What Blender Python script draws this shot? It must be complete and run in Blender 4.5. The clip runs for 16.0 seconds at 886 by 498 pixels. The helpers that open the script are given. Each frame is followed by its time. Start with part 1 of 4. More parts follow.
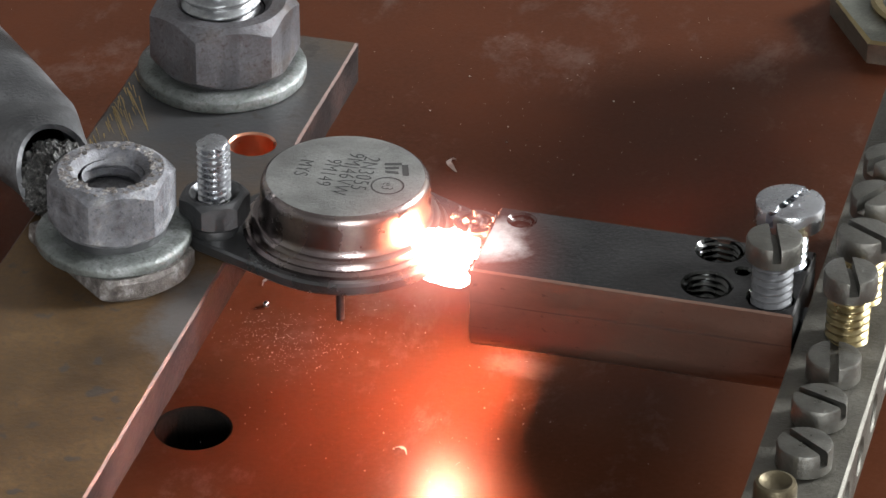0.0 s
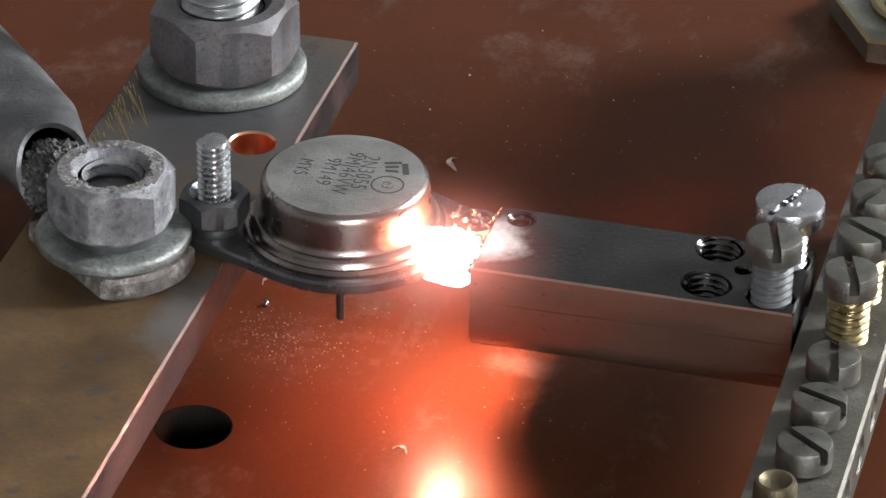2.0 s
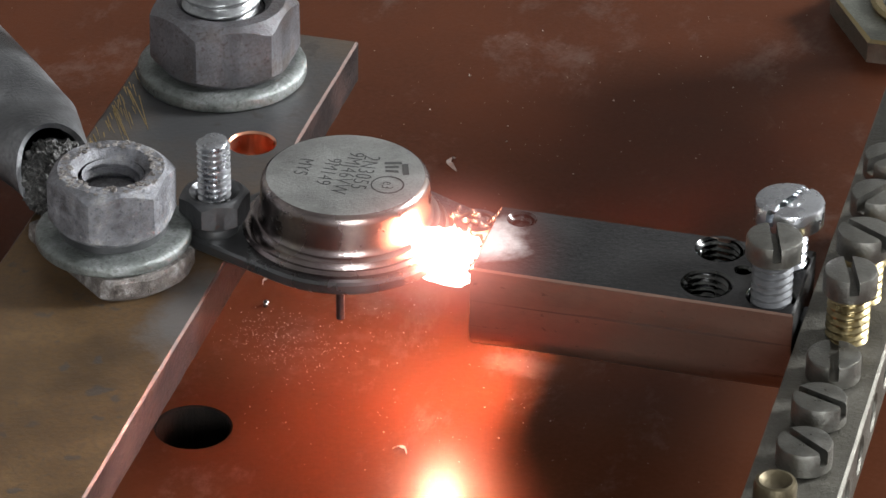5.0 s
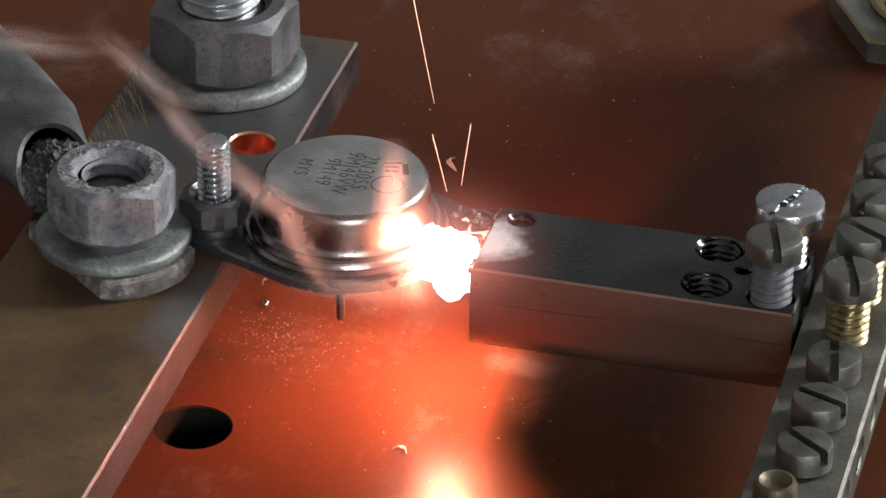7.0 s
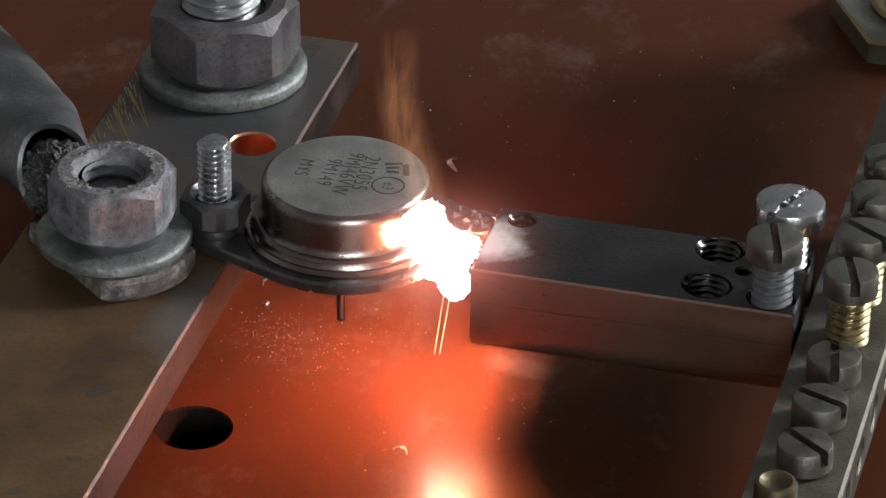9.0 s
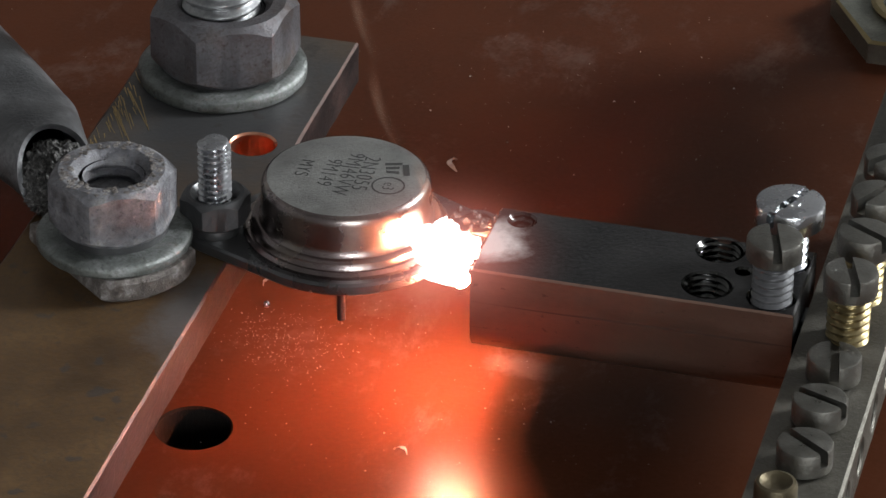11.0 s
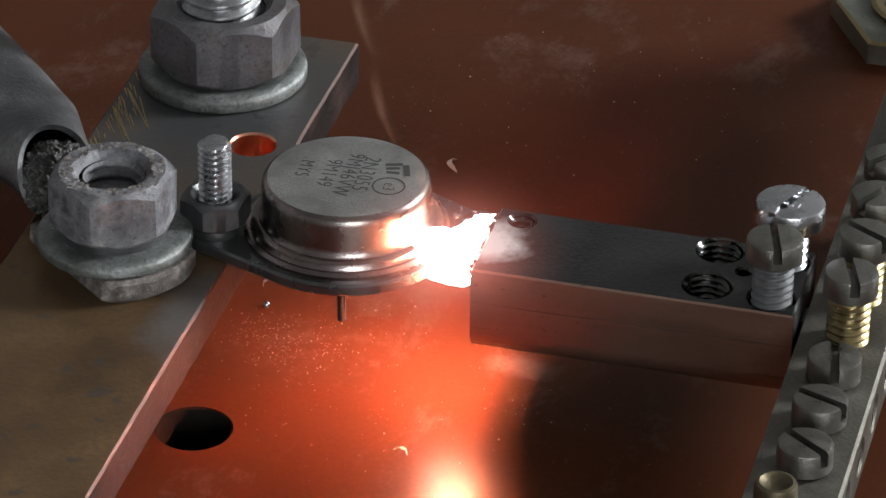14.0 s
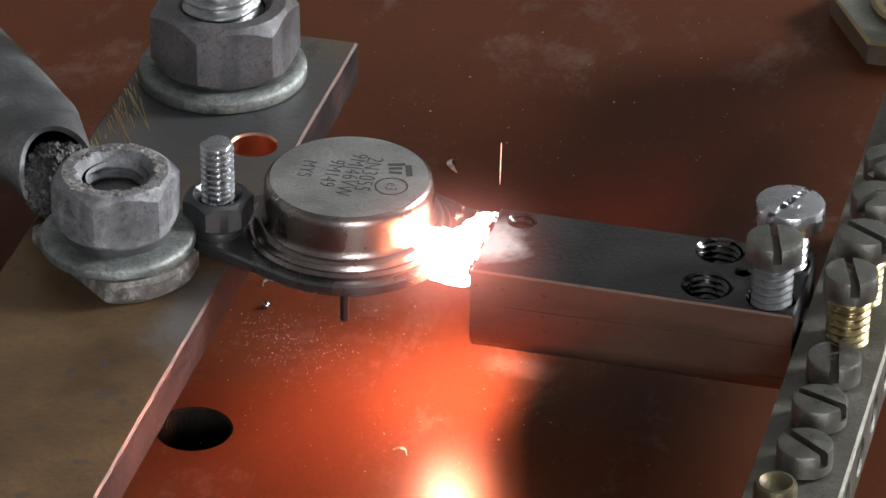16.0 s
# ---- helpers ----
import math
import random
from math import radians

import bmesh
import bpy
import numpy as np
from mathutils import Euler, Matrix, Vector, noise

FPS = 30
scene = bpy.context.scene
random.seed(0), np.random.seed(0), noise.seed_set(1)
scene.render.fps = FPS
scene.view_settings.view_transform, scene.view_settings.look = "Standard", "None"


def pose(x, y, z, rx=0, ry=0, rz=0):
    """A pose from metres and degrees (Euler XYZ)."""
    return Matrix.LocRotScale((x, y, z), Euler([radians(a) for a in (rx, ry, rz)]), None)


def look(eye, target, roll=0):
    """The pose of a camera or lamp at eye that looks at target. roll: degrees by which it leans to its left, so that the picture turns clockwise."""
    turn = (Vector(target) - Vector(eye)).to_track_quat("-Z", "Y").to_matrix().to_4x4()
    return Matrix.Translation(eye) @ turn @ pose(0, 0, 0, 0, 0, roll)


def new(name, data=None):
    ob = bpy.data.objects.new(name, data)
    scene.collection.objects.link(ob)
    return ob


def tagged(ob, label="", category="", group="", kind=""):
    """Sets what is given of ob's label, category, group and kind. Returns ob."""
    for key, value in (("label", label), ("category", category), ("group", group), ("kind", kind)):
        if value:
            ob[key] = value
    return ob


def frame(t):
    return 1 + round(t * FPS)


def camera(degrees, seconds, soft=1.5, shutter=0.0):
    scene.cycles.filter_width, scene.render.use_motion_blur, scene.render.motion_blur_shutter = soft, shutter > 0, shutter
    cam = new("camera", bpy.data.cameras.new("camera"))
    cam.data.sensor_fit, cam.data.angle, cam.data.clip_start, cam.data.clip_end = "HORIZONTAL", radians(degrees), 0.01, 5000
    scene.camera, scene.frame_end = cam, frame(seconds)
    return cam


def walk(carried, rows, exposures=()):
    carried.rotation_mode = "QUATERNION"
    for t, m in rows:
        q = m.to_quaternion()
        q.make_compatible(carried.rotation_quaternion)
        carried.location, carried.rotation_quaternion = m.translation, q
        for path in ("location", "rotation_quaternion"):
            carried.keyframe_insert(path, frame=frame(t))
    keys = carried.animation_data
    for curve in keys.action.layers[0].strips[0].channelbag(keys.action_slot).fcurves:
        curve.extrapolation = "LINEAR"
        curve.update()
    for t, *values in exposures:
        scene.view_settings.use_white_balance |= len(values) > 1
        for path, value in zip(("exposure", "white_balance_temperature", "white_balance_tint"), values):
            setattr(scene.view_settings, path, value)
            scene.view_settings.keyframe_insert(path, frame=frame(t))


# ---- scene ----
cam = camera(12.78, 16.0, soft=1.5)
MM = 0.001
EYE = Vector((100.71, -386.27, 243.56)) * MM
RIGHT = Vector((0.968, 0.252, 0.01))


def sight(dx, dy):
    """The camera's pose, turned a hair so that the picture slides by dx, dy."""
    return look(EYE, Vector((0, 0, 0.078 * dy * MM)) - RIGHT * (0.067 * dx * MM), 0.57)


SWAY = ((0.0, 0, 1.6), (0.5, 0, 1.5), (1.0, 0, 0.2), (3.5, 0, -0.4), (4.0, 0, -0.3), (6.5, 0, 0.0), (8.0, 0, 0.1), (8.5, 0, 0.4),
        (9.0, 0.8, 1.1), (11.5, 0.9, 1.6), (13.0, 1.0, 1.8), (14.0, 1.0, 2.4), (15.0, 0.6, 2.7), (16.0, 0.6, 2.8))
walk(cam, [(t, sight(dx, dy)) for t, dx, dy in SWAY],
     exposures=[(0.0, 0.20), (4.2, 0.18), (6.4, -0.1), (7.0, -0.36), (8.0, -0.58), (9.0, -0.64), (11.5, -0.62), (13.0, -0.58), (14.5, -0.46), (16.0, -0.14)])

# ---- light ----
world = bpy.data.worlds.new("world")
scene.world = world
world.use_nodes = True
sky = world.node_tree.nodes.new("ShaderNodeTexSky")
sky.sky_type, sky.sun_disc, sky.sun_elevation, sky.sun_rotation = "NISHITA", False, radians(40), radians(60)
world.node_tree.nodes["Background"].inputs["Strength"].default_value = 0.1
world.node_tree.links.new(sky.outputs[0], world.node_tree.nodes["Background"].inputs["Color"])


def area(name, at, to, w, h, power, colour):
    d = bpy.data.lights.new(name, "AREA")
    d.shape, d.size, d.size_y, d.energy, d.color = "RECTANGLE", w, h, power, colour
    ob = new(name, d)
    ob.matrix_world = look(at, to)
    return ob


area("window_daylight", (1.48, 0.88, 0.74), (0, 0, 0), 0.40, 0.40, 76, (0.93, 0.97, 1.0))
area("front_window_daylight", (0.66, -1.48, 0.42), (0, 0, 0), 0.5, 0.5, 20, (0.93, 0.97, 1.0))


# ---- materials ----
def material(name):
    m = bpy.data.materials.new(name)
    m.use_nodes = True
    return m, m.node_tree.nodes, m.node_tree.links, m.node_tree.nodes["Principled BSDF"]


def ramp(nodes, links, fac, stops):
    r = nodes.new("ShaderNodeValToRGB")
    while len(r.color_ramp.elements) < len(stops):
        r.color_ramp.elements.new(0.5)
    for el, (p, c) in zip(r.color_ramp.elements, stops):
        el.position, el.color = p, (*c, 1) if len(c) == 3 else c
    links.new(fac, r.inputs[0])
    return r.outputs[0]


def grain(nodes, links, scale, detail=5, rough=0.6, stretch=(1, 1, 1), distort=0.0):
    co = nodes.new("ShaderNodeTexCoord")
    mp = nodes.new("ShaderNodeMapping")
    mp.inputs["Scale"].default_value = stretch
    n = nodes.new("ShaderNodeTexNoise")
    n.inputs["Scale"].default_value, n.inputs["Detail"].default_value, n.inputs["Roughness"].default_value = scale, detail, rough
    n.inputs["Distortion"].default_value = distort
    links.new(co.outputs["Object"], mp.inputs[0])
    links.new(mp.outputs[0], n.inputs["Vector"])
    return n.outputs[0]


def mix(nodes, links, fac, a, b):
    x = nodes.new("ShaderNodeMix")
    x.data_type = "RGBA"
    for sock, v in ((0, fac), (6, a), (7, b)):
        if isinstance(v, (int, float)):
            x.inputs[sock].default_value = v
        elif isinstance(v, tuple):
            x.inputs[sock].default_value = (*v, 1)
        else:
            links.new(v, x.inputs[sock])
    return x.outputs[2]


def surface(name, big, small, metal, rough, bump=0.0, scale=120, fine=900, stretch=(1, 1, 1), spread=0.12, coat=0.0, bump_scale=None, spec=None):
    """Two scales of mottling: colours in `big` patches, broken by `small` grain, with relief and uneven gloss."""
    m, n, l, b = material(name)
    g1, g2 = grain(n, l, scale, 6, 0.6, stretch), grain(n, l, fine, 4, 0.7, stretch)
    c1 = ramp(n, l, g1, [(0.3 + 0.4 * i / max(1, len(big) - 1), c) for i, c in enumerate(big)])
    f = ramp(n, l, g2, [(0.4, (0, 0, 0)), (0.72, (0.75, 0.75, 0.75))])
    l.new(mix(n, l, f, c1, small), b.inputs["Base Color"])
    b.inputs["Metallic"].default_value = metal
    l.new(ramp(n, l, g1, [(0.3, (rough - spread,) * 3), (0.7, (rough + spread,) * 3)]), b.inputs["Roughness"])
    if coat:
        b.inputs["Coat Weight"].default_value, b.inputs["Coat Roughness"].default_value = coat, 0.12
    if spec is not None:
        b.inputs["Specular IOR Level"].default_value = spec
    if bump:
        bp = n.new("ShaderNodeBump")
        bp.inputs["Strength"].default_value, bp.inputs["Distance"].default_value = bump, 0.0003
        l.new(grain(n, l, bump_scale, 5, 0.7, stretch) if bump_scale else g2, bp.inputs["Height"])
        l.new(bp.outputs[0], b.inputs["Normal"])
    return m


def glow(name, colour, strength):
    m, n, l, b = material(name)
    b.inputs["Base Color"].default_value = (0.8, 0.8, 0.8, 1)
    b.inputs["Emission Color"].default_value, b.inputs["Emission Strength"].default_value = (*colour, 1), strength
    return m


def near(nodes, links, centre, radius, ragged=0.5, scale=400):
    """A ragged-edged patch round a point of the object (mm): 1 in the middle, 0 outside."""
    co = nodes.new("ShaderNodeTexCoord")
    mp = nodes.new("ShaderNodeMapping")
    mp.inputs["Location"].default_value = [-c * MM / (r * MM) for c, r in zip(centre, radius)]
    mp.inputs["Scale"].default_value = [1 / (r * MM) for r in radius]
    ln = nodes.new("ShaderNodeVectorMath")
    ln.operation = "LENGTH"
    links.new(co.outputs["Object"], mp.inputs[0])
    links.new(mp.outputs[0], ln.inputs[0])
    ad = nodes.new("ShaderNodeMath")
    ad.operation = "MULTIPLY_ADD"
    links.new(grain(nodes, links, scale, 6, 0.7), ad.inputs[0])
    ad.inputs[1].default_value = ragged * 2
    links.new(ln.outputs["Value"], ad.inputs[2])
    return ramp(nodes, links, ad.outputs[0], [(ragged + 0.2, (1, 1, 1)), (ragged + 1.0, (0, 0, 0))])


def overlay(m, mask, colour, rough=None, metal=None):
    """Lays a coat of another colour over a material where the mask is white."""
    n, l = m.node_tree.nodes, m.node_tree.links
    p = n["Principled BSDF"]
    old = p.inputs["Base Color"].links[0].from_socket
    l.new(mix(n, l, mask, old, colour), p.inputs["Base Color"])
    if metal is not None:
        l.new(mix(n, l, mask, (p.inputs["Metallic"].default_value,) * 3, (metal,) * 3), p.inputs["Metallic"])
    if rough is not None:
        l.new(mix(n, l, mask, p.inputs["Roughness"].links[0].from_socket, (rough,) * 3), p.inputs["Roughness"])


def faded(n, l, fac, amount):
    return ramp(n, l, fac, [(0.0, (0, 0, 0)), (1.0, (amount,) * 3)])


BOARD = surface("red_brown_laminate", [(0.049, 0.0158, 0.0074), (0.065, 0.0200, 0.0090), (0.082, 0.0247, 0.0108)], (0.074, 0.026, 0.0140), 0.0, 0.34, 0.08, 35, 1400, spread=0.05)
BOARD.node_tree.nodes["Principled BSDF"].inputs["Specular Tint"].default_value = (1.0, 0.66, 0.42, 1)
BOARD.node_tree.nodes["Principled BSDF"].inputs["Coat Weight"].default_value = 0.008
BOARD.node_tree.nodes["Principled BSDF"].inputs["Coat Roughness"].default_value = 0.12
BOARD.node_tree.nodes["Principled BSDF"].inputs["Specular IOR Level"].default_value = 0.08
_n, _l = BOARD.node_tree.nodes, BOARD.node_tree.links
overlay(BOARD, faded(_n, _l, near(_n, _l, (11.6, -7.2, -10), (10, 4.5, 5), 0.45, 300), 0.12), (0.42, 0.36, 0.33), 0.6)
overlay(BOARD, ramp(_n, _l, grain(_n, _l, 45, 9, 0.8, (1, 0.6, 1), 0.3), [(0.53, (0, 0, 0)), (0.80, (0.34, 0.34, 0.34))]), (0.30, 0.25, 0.22), 0.5)
overlay(BOARD, ramp(_n, _l, grain(_n, _l, 900, 2, 0.5), [(0.70, (0, 0, 0)), (0.76, (0.35, 0.35, 0.35))]), (0.03, 0.012, 0.008), 0.4)
COPPER_TOP = surface("tarnished_copper", [(0.080, 0.049, 0.026), (0.140, 0.081, 0.036), (0.185, 0.110, 0.048)], (0.098, 0.064, 0.040), 0.5, 0.46, 0.2, 90, 1300)
_n, _l = COPPER_TOP.node_tree.nodes, COPPER_TOP.node_tree.links
overlay(COPPER_TOP, faded(_n, _l, near(_n, _l, (-12, 38, 5), (40, 52, 30), 0.25, 150), 1.0), (0.085, 0.084, 0.085), 0.36)
overlay(COPPER_TOP, faded(_n, _l, near(_n, _l, (-1, -10, 5), (9, 20, 30), 0.45, 220), 0.8), (0.15, 0.14, 0.135), 0.36)
overlay(COPPER_TOP, ramp(_n, _l, grain(_n, _l, 300, 3, 0.5), [(0.64, (0, 0, 0)), (0.70, (0.75, 0.75, 0.75))]), (0.07, 0.062, 0.055), 0.5)
COPPER_EDGE = surface("sawn_copper", [(0.020, 0.020, 0.021), (0.038, 0.028, 0.026), (0.085, 0.046, 0.038)], (0.030, 0.027, 0.027), 0.65, 0.5, 0.5, 200, 1500, (1, 0.5, 1))
ARRIS = surface("worn_copper_edge", [(0.060, 0.044, 0.040), (0.105, 0.066, 0.056), (0.17, 0.10, 0.082)], (0.078, 0.053, 0.046), 0.6, 0.55, 0.3, 260, 1500)
COPPER_RED = surface("bare_copper", [(0.75, 0.32, 0.20), (0.90, 0.45, 0.30)], (0.8, 0.4, 0.25), 1.0, 0.3, 0.2)
COPPER_BAR = surface("drawn_copper", [(0.29, 0.182, 0.138), (0.39, 0.242, 0.182), (0.48, 0.305, 0.24)], (0.33, 0.208, 0.162), 0.9, 0.34, 0.15, 60, 1500, (0.4, 1, 1))
_n, _l = COPPER_BAR.node_tree.nodes, COPPER_BAR.node_tree.links
overlay(COPPER_BAR, ramp(_n, _l, grain(_n, _l, 1100, 3, 0.6, (0.6, 1, 1)), [(0.63, (0, 0, 0)), (0.70, (0.5, 0.5, 0.5))]), (0.14, 0.09, 0.075), 0.5)
overlay(COPPER_BAR, ramp(_n, _l, grain(_n, _l, 1500, 2, 0.5, (0.012, 0.2, 1)), [(0.63, (0, 0, 0)), (0.67, (0.55, 0.55, 0.55))]), (0.11, 0.07, 0.058), 0.5)
# Near-black colour of the bar's top, darker than its copper sides.
BAR_TOP = surface("dark_bar_face", [(0.016, 0.016, 0.017), (0.030, 0.029, 0.029), (0.055, 0.053, 0.052)], (0.05, 0.047, 0.046), 0.6, 0.40, 0.3, 110, 1700)
_n, _l = BAR_TOP.node_tree.nodes, BAR_TOP.node_tree.links
overlay(BAR_TOP, faded(_n, _l, near(_n, _l, (0.8, 6.6, 9.9), (8.0, 9.0, 8), 0.4, 260), 1.0), (0.62, 0.59, 0.57), 0.75, 0.0)
overlay(BAR_TOP, ramp(_n, _l, grain(_n, _l, 1800, 3, 0.6), [(0.68, (0, 0, 0)), (0.76, (0.5, 0.5, 0.5))]), (0.32, 0.30, 0.28), 0.6)
ZINC = surface("weathered_zinc", [(0.065, 0.060, 0.060), (0.16, 0.16, 0.175), (0.24, 0.24, 0.255), (0.48, 0.47, 0.45)], (0.09, 0.08, 0.075), 0.3, 0.58, 1.0, 480, 1900, bump_scale=1100)
ZINC_OLD = surface("rusty_zinc", [(0.115, 0.088, 0.076), (0.125, 0.122, 0.130), (0.175, 0.17, 0.182), (0.15, 0.125, 0.115)], (0.095, 0.083, 0.082), 0.5, 0.42, 0.4, 190, 2400)
WASHER = surface("zinc_washer", [(0.10, 0.11, 0.10), (0.20, 0.215, 0.205), (0.36, 0.37, 0.365)], (0.12, 0.125, 0.115), 0.7, 0.40, 0.6, 300, 2000)
for _m, _c in ((ZINC, (0.06, 0.06, 0.07)), (ZINC_OLD, (0.07, 0.05, 0.045)), (WASHER, (0.09, 0.095, 0.08))):
    _n, _l = _m.node_tree.nodes, _m.node_tree.links
    overlay(_m, ramp(_n, _l, grain(_n, _l, 1500, 4, 0.7), [(0.55, (0, 0, 0)), (0.66, (0.7, 0.7, 0.7))]), _c, 0.6)
    overlay(_m, ramp(_n, _l, grain(_n, _l, 1100, 5, 0.7, (1, 1.1, 1)), [(0.63, (0, 0, 0)), (0.76, (0.45, 0.45, 0.45))]), (0.52, 0.51, 0.50), 0.5)
STEEL = surface("bright_steel", [(0.42, 0.43, 0.45), (0.58, 0.59, 0.61)], (0.46, 0.46, 0.48), 1.0, 0.27, 0.15, 300, 2000, spread=0.07)
BOLT = surface("galvanised_thread", [(0.20, 0.205, 0.21), (0.33, 0.335, 0.34), (0.44, 0.44, 0.44)], (0.22, 0.22, 0.22), 0.85, 0.38, 0.3, 350, 2200)
DARK_STEEL = surface("dull_steel", [(0.075, 0.075, 0.078), (0.13, 0.13, 0.133)], (0.10, 0.10, 0.10), 0.8, 0.42, 0.3, 300, 1600)
SCREW = surface("nickelled_screw", [(0.12, 0.118, 0.105), (0.21, 0.205, 0.185)], (0.15, 0.135, 0.11), 0.9, 0.38, 0.4, 420, 2400)
LOCK = surface("greenish_plated_steel", [(0.11, 0.115, 0.095), (0.18, 0.185, 0.155), (0.25, 0.25, 0.21)], (0.13, 0.13, 0.105), 0.7, 0.42, 0.4, 200, 1800)
SCRAPED = surface("bare_scrape", [(0.45, 0.31, 0.12), (0.62, 0.45, 0.20)], (0.5, 0.36, 0.16), 0.9, 0.4, 0.2, 300, 1500)
DULL_BRASS = surface("dull_brass", [(0.085, 0.070, 0.042), (0.15, 0.122, 0.072)], (0.11, 0.09, 0.058), 0.8, 0.48, 0.3, 300, 1500)
BRASS = surface("brass", [(0.24, 0.19, 0.095), (0.34, 0.275, 0.145)], (0.28, 0.225, 0.125), 1.0, 0.36, 0.25, 300, 1500)
GREY_SCREW = surface("grey_oxide", [(0.085, 0.085, 0.088), (0.13, 0.13, 0.135)], (0.10, 0.10, 0.10), 0.3, 0.5, 0.3, 330, 2000)
STRIP = surface("dull_nickelled_brass", [(0.085, 0.080, 0.066), (0.135, 0.126, 0.105), (0.19, 0.178, 0.152)], (0.105, 0.097, 0.080), 0.7, 0.42, 0.5, 200, 2200)
NICKEL = surface("blasted_nickel", [(0.30, 0.30, 0.285), (0.42, 0.42, 0.40), (0.53, 0.53, 0.51)], (0.31, 0.30, 0.285), 0.85, 0.42, 0.4, 120, 3600)
_n, _l = NICKEL.node_tree.nodes, NICKEL.node_tree.links
overlay(NICKEL, ramp(_n, _l, grain(_n, _l, 2100, 4, 0.7), [(0.57, (0, 0, 0)), (0.68, (0.55, 0.55, 0.55))]), (0.20, 0.195, 0.18), 0.55)
overlay(NICKEL, ramp(_n, _l, grain(_n, _l, 190, 5, 0.6), [(0.52, (0, 0, 0)), (0.70, (0.35, 0.35, 0.35))]), (0.27, 0.26, 0.235), 0.5)
CAN = surface("heat_tinted_nickel", [(0.20, 0.155, 0.16), (0.27, 0.23, 0.215), (0.34, 0.30, 0.235)], (0.23, 0.19, 0.19), 1.0, 0.27, 0.10, 110, 1600, spread=0.07)
FLANGE = surface("dark_plated_steel", [(0.10, 0.10, 0.10), (0.16, 0.16, 0.16)], (0.13, 0.13, 0.13), 0.85, 0.30, 0.1, 150, 1500)
LUG = surface("tinned_lug", [(0.065, 0.065, 0.068), (0.125, 0.125, 0.128), (0.25, 0.25, 0.255)], (0.09, 0.09, 0.09), 0.7, 0.44, 0.6, 130, 1800)
SOLDER = surface("granular_solder", [(0.022, 0.021, 0.020), (0.085, 0.082, 0.078), (0.34, 0.33, 0.32)], (0.04, 0.038, 0.035), 0.4, 0.55, 1.0, 1500, 3200)
CRUST = surface("crusted_tin", [(0.05, 0.043, 0.037), (0.19, 0.165, 0.15), (0.46, 0.44, 0.42)], (0.10, 0.085, 0.075), 0.4, 0.5, 1.0, 700, 3000)
INK = surface("engraved_mark", [(0.055, 0.055, 0.052), (0.09, 0.09, 0.086)], (0.07, 0.07, 0.07), 0.4, 0.55)
DUST = surface("pale_crumbs", [(0.32, 0.29, 0.27), (0.5, 0.47, 0.44)], (0.4, 0.35, 0.31), 0.1, 0.6)
PLASTER = surface("wall_paint", [(0.33, 0.325, 0.32), (0.40, 0.395, 0.39)], (0.36, 0.355, 0.35), 0.0, 0.8, 0.1, 3, 40)
WOOD = surface("bench_wood", [(0.06, 0.04, 0.03), (0.10, 0.065, 0.04)], (0.08, 0.05, 0.03), 0.0, 0.6, 0.2, 8, 60, (1, 0.1, 1))
# Bore wall painted near black for the shade inside the board's hole.
BORE = surface("near_black_bore", [(0.006, 0.005, 0.0045), (0.015, 0.011, 0.009)], (0.010, 0.008, 0.006), 0.0, 0.9, 0.5, 600, 2000, spec=0.08)
# Wall colour of the bar's holes, darkened for the shade inside them.
HOLE = surface("darkened_hole_wall", [(0.05, 0.05, 0.05), (0.11, 0.11, 0.105)], (0.08, 0.08, 0.075), 1.0, 0.2, 0.1)
ARC_CORE = glow("arc_core", (1.0, 0.42, 0.32), 1000)
ARC_HOT = glow("arc_spot", (1.0, 0.33, 0.185), 5600)
SPARK = glow("spark", (1.0, 0.42, 0.18), 2.6)


def haze(name, colour, strength):
    """Thin see-through glow: it lets light through and adds its own."""
    m, n, l, b = material(name)
    n.remove(b)
    tr_, em, ad = n.new("ShaderNodeBsdfTransparent"), n.new("ShaderNodeEmission"), n.new("ShaderNodeAddShader")
    em.inputs["Color"].default_value, em.inputs["Strength"].default_value = (*colour, 1), strength
    l.new(tr_.outputs[0], ad.inputs[0])
    l.new(em.outputs[0], ad.inputs[1])
    l.new(ad.outputs[0], n["Material Output"].inputs["Surface"])
    return m


GLARE = haze("arc_glare", (1.0, 0.86, 0.82), 4.0)


def bloom_material(name, colour, strength, radius):
    """The arc's bloom, painted as a glow thinning evenly from its sheet's middle."""
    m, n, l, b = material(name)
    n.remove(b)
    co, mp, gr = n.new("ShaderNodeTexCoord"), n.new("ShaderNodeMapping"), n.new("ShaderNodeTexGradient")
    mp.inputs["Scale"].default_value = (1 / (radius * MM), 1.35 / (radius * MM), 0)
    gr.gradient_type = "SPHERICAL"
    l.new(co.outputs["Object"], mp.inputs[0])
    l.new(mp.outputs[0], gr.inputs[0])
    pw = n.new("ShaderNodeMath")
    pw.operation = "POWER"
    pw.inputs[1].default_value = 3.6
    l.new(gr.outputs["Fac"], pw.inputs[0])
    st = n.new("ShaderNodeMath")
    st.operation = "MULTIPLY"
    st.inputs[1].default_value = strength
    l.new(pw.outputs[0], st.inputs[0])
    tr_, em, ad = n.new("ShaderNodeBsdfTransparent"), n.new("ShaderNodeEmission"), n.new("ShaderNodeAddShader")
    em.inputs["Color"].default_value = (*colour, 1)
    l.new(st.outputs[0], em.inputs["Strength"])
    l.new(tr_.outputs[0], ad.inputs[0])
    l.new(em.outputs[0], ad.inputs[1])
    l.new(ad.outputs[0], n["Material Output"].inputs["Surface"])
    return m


BLOOM = bloom_material("pink_bloom", (1.0, 0.32, 0.26), 1.9, 17)


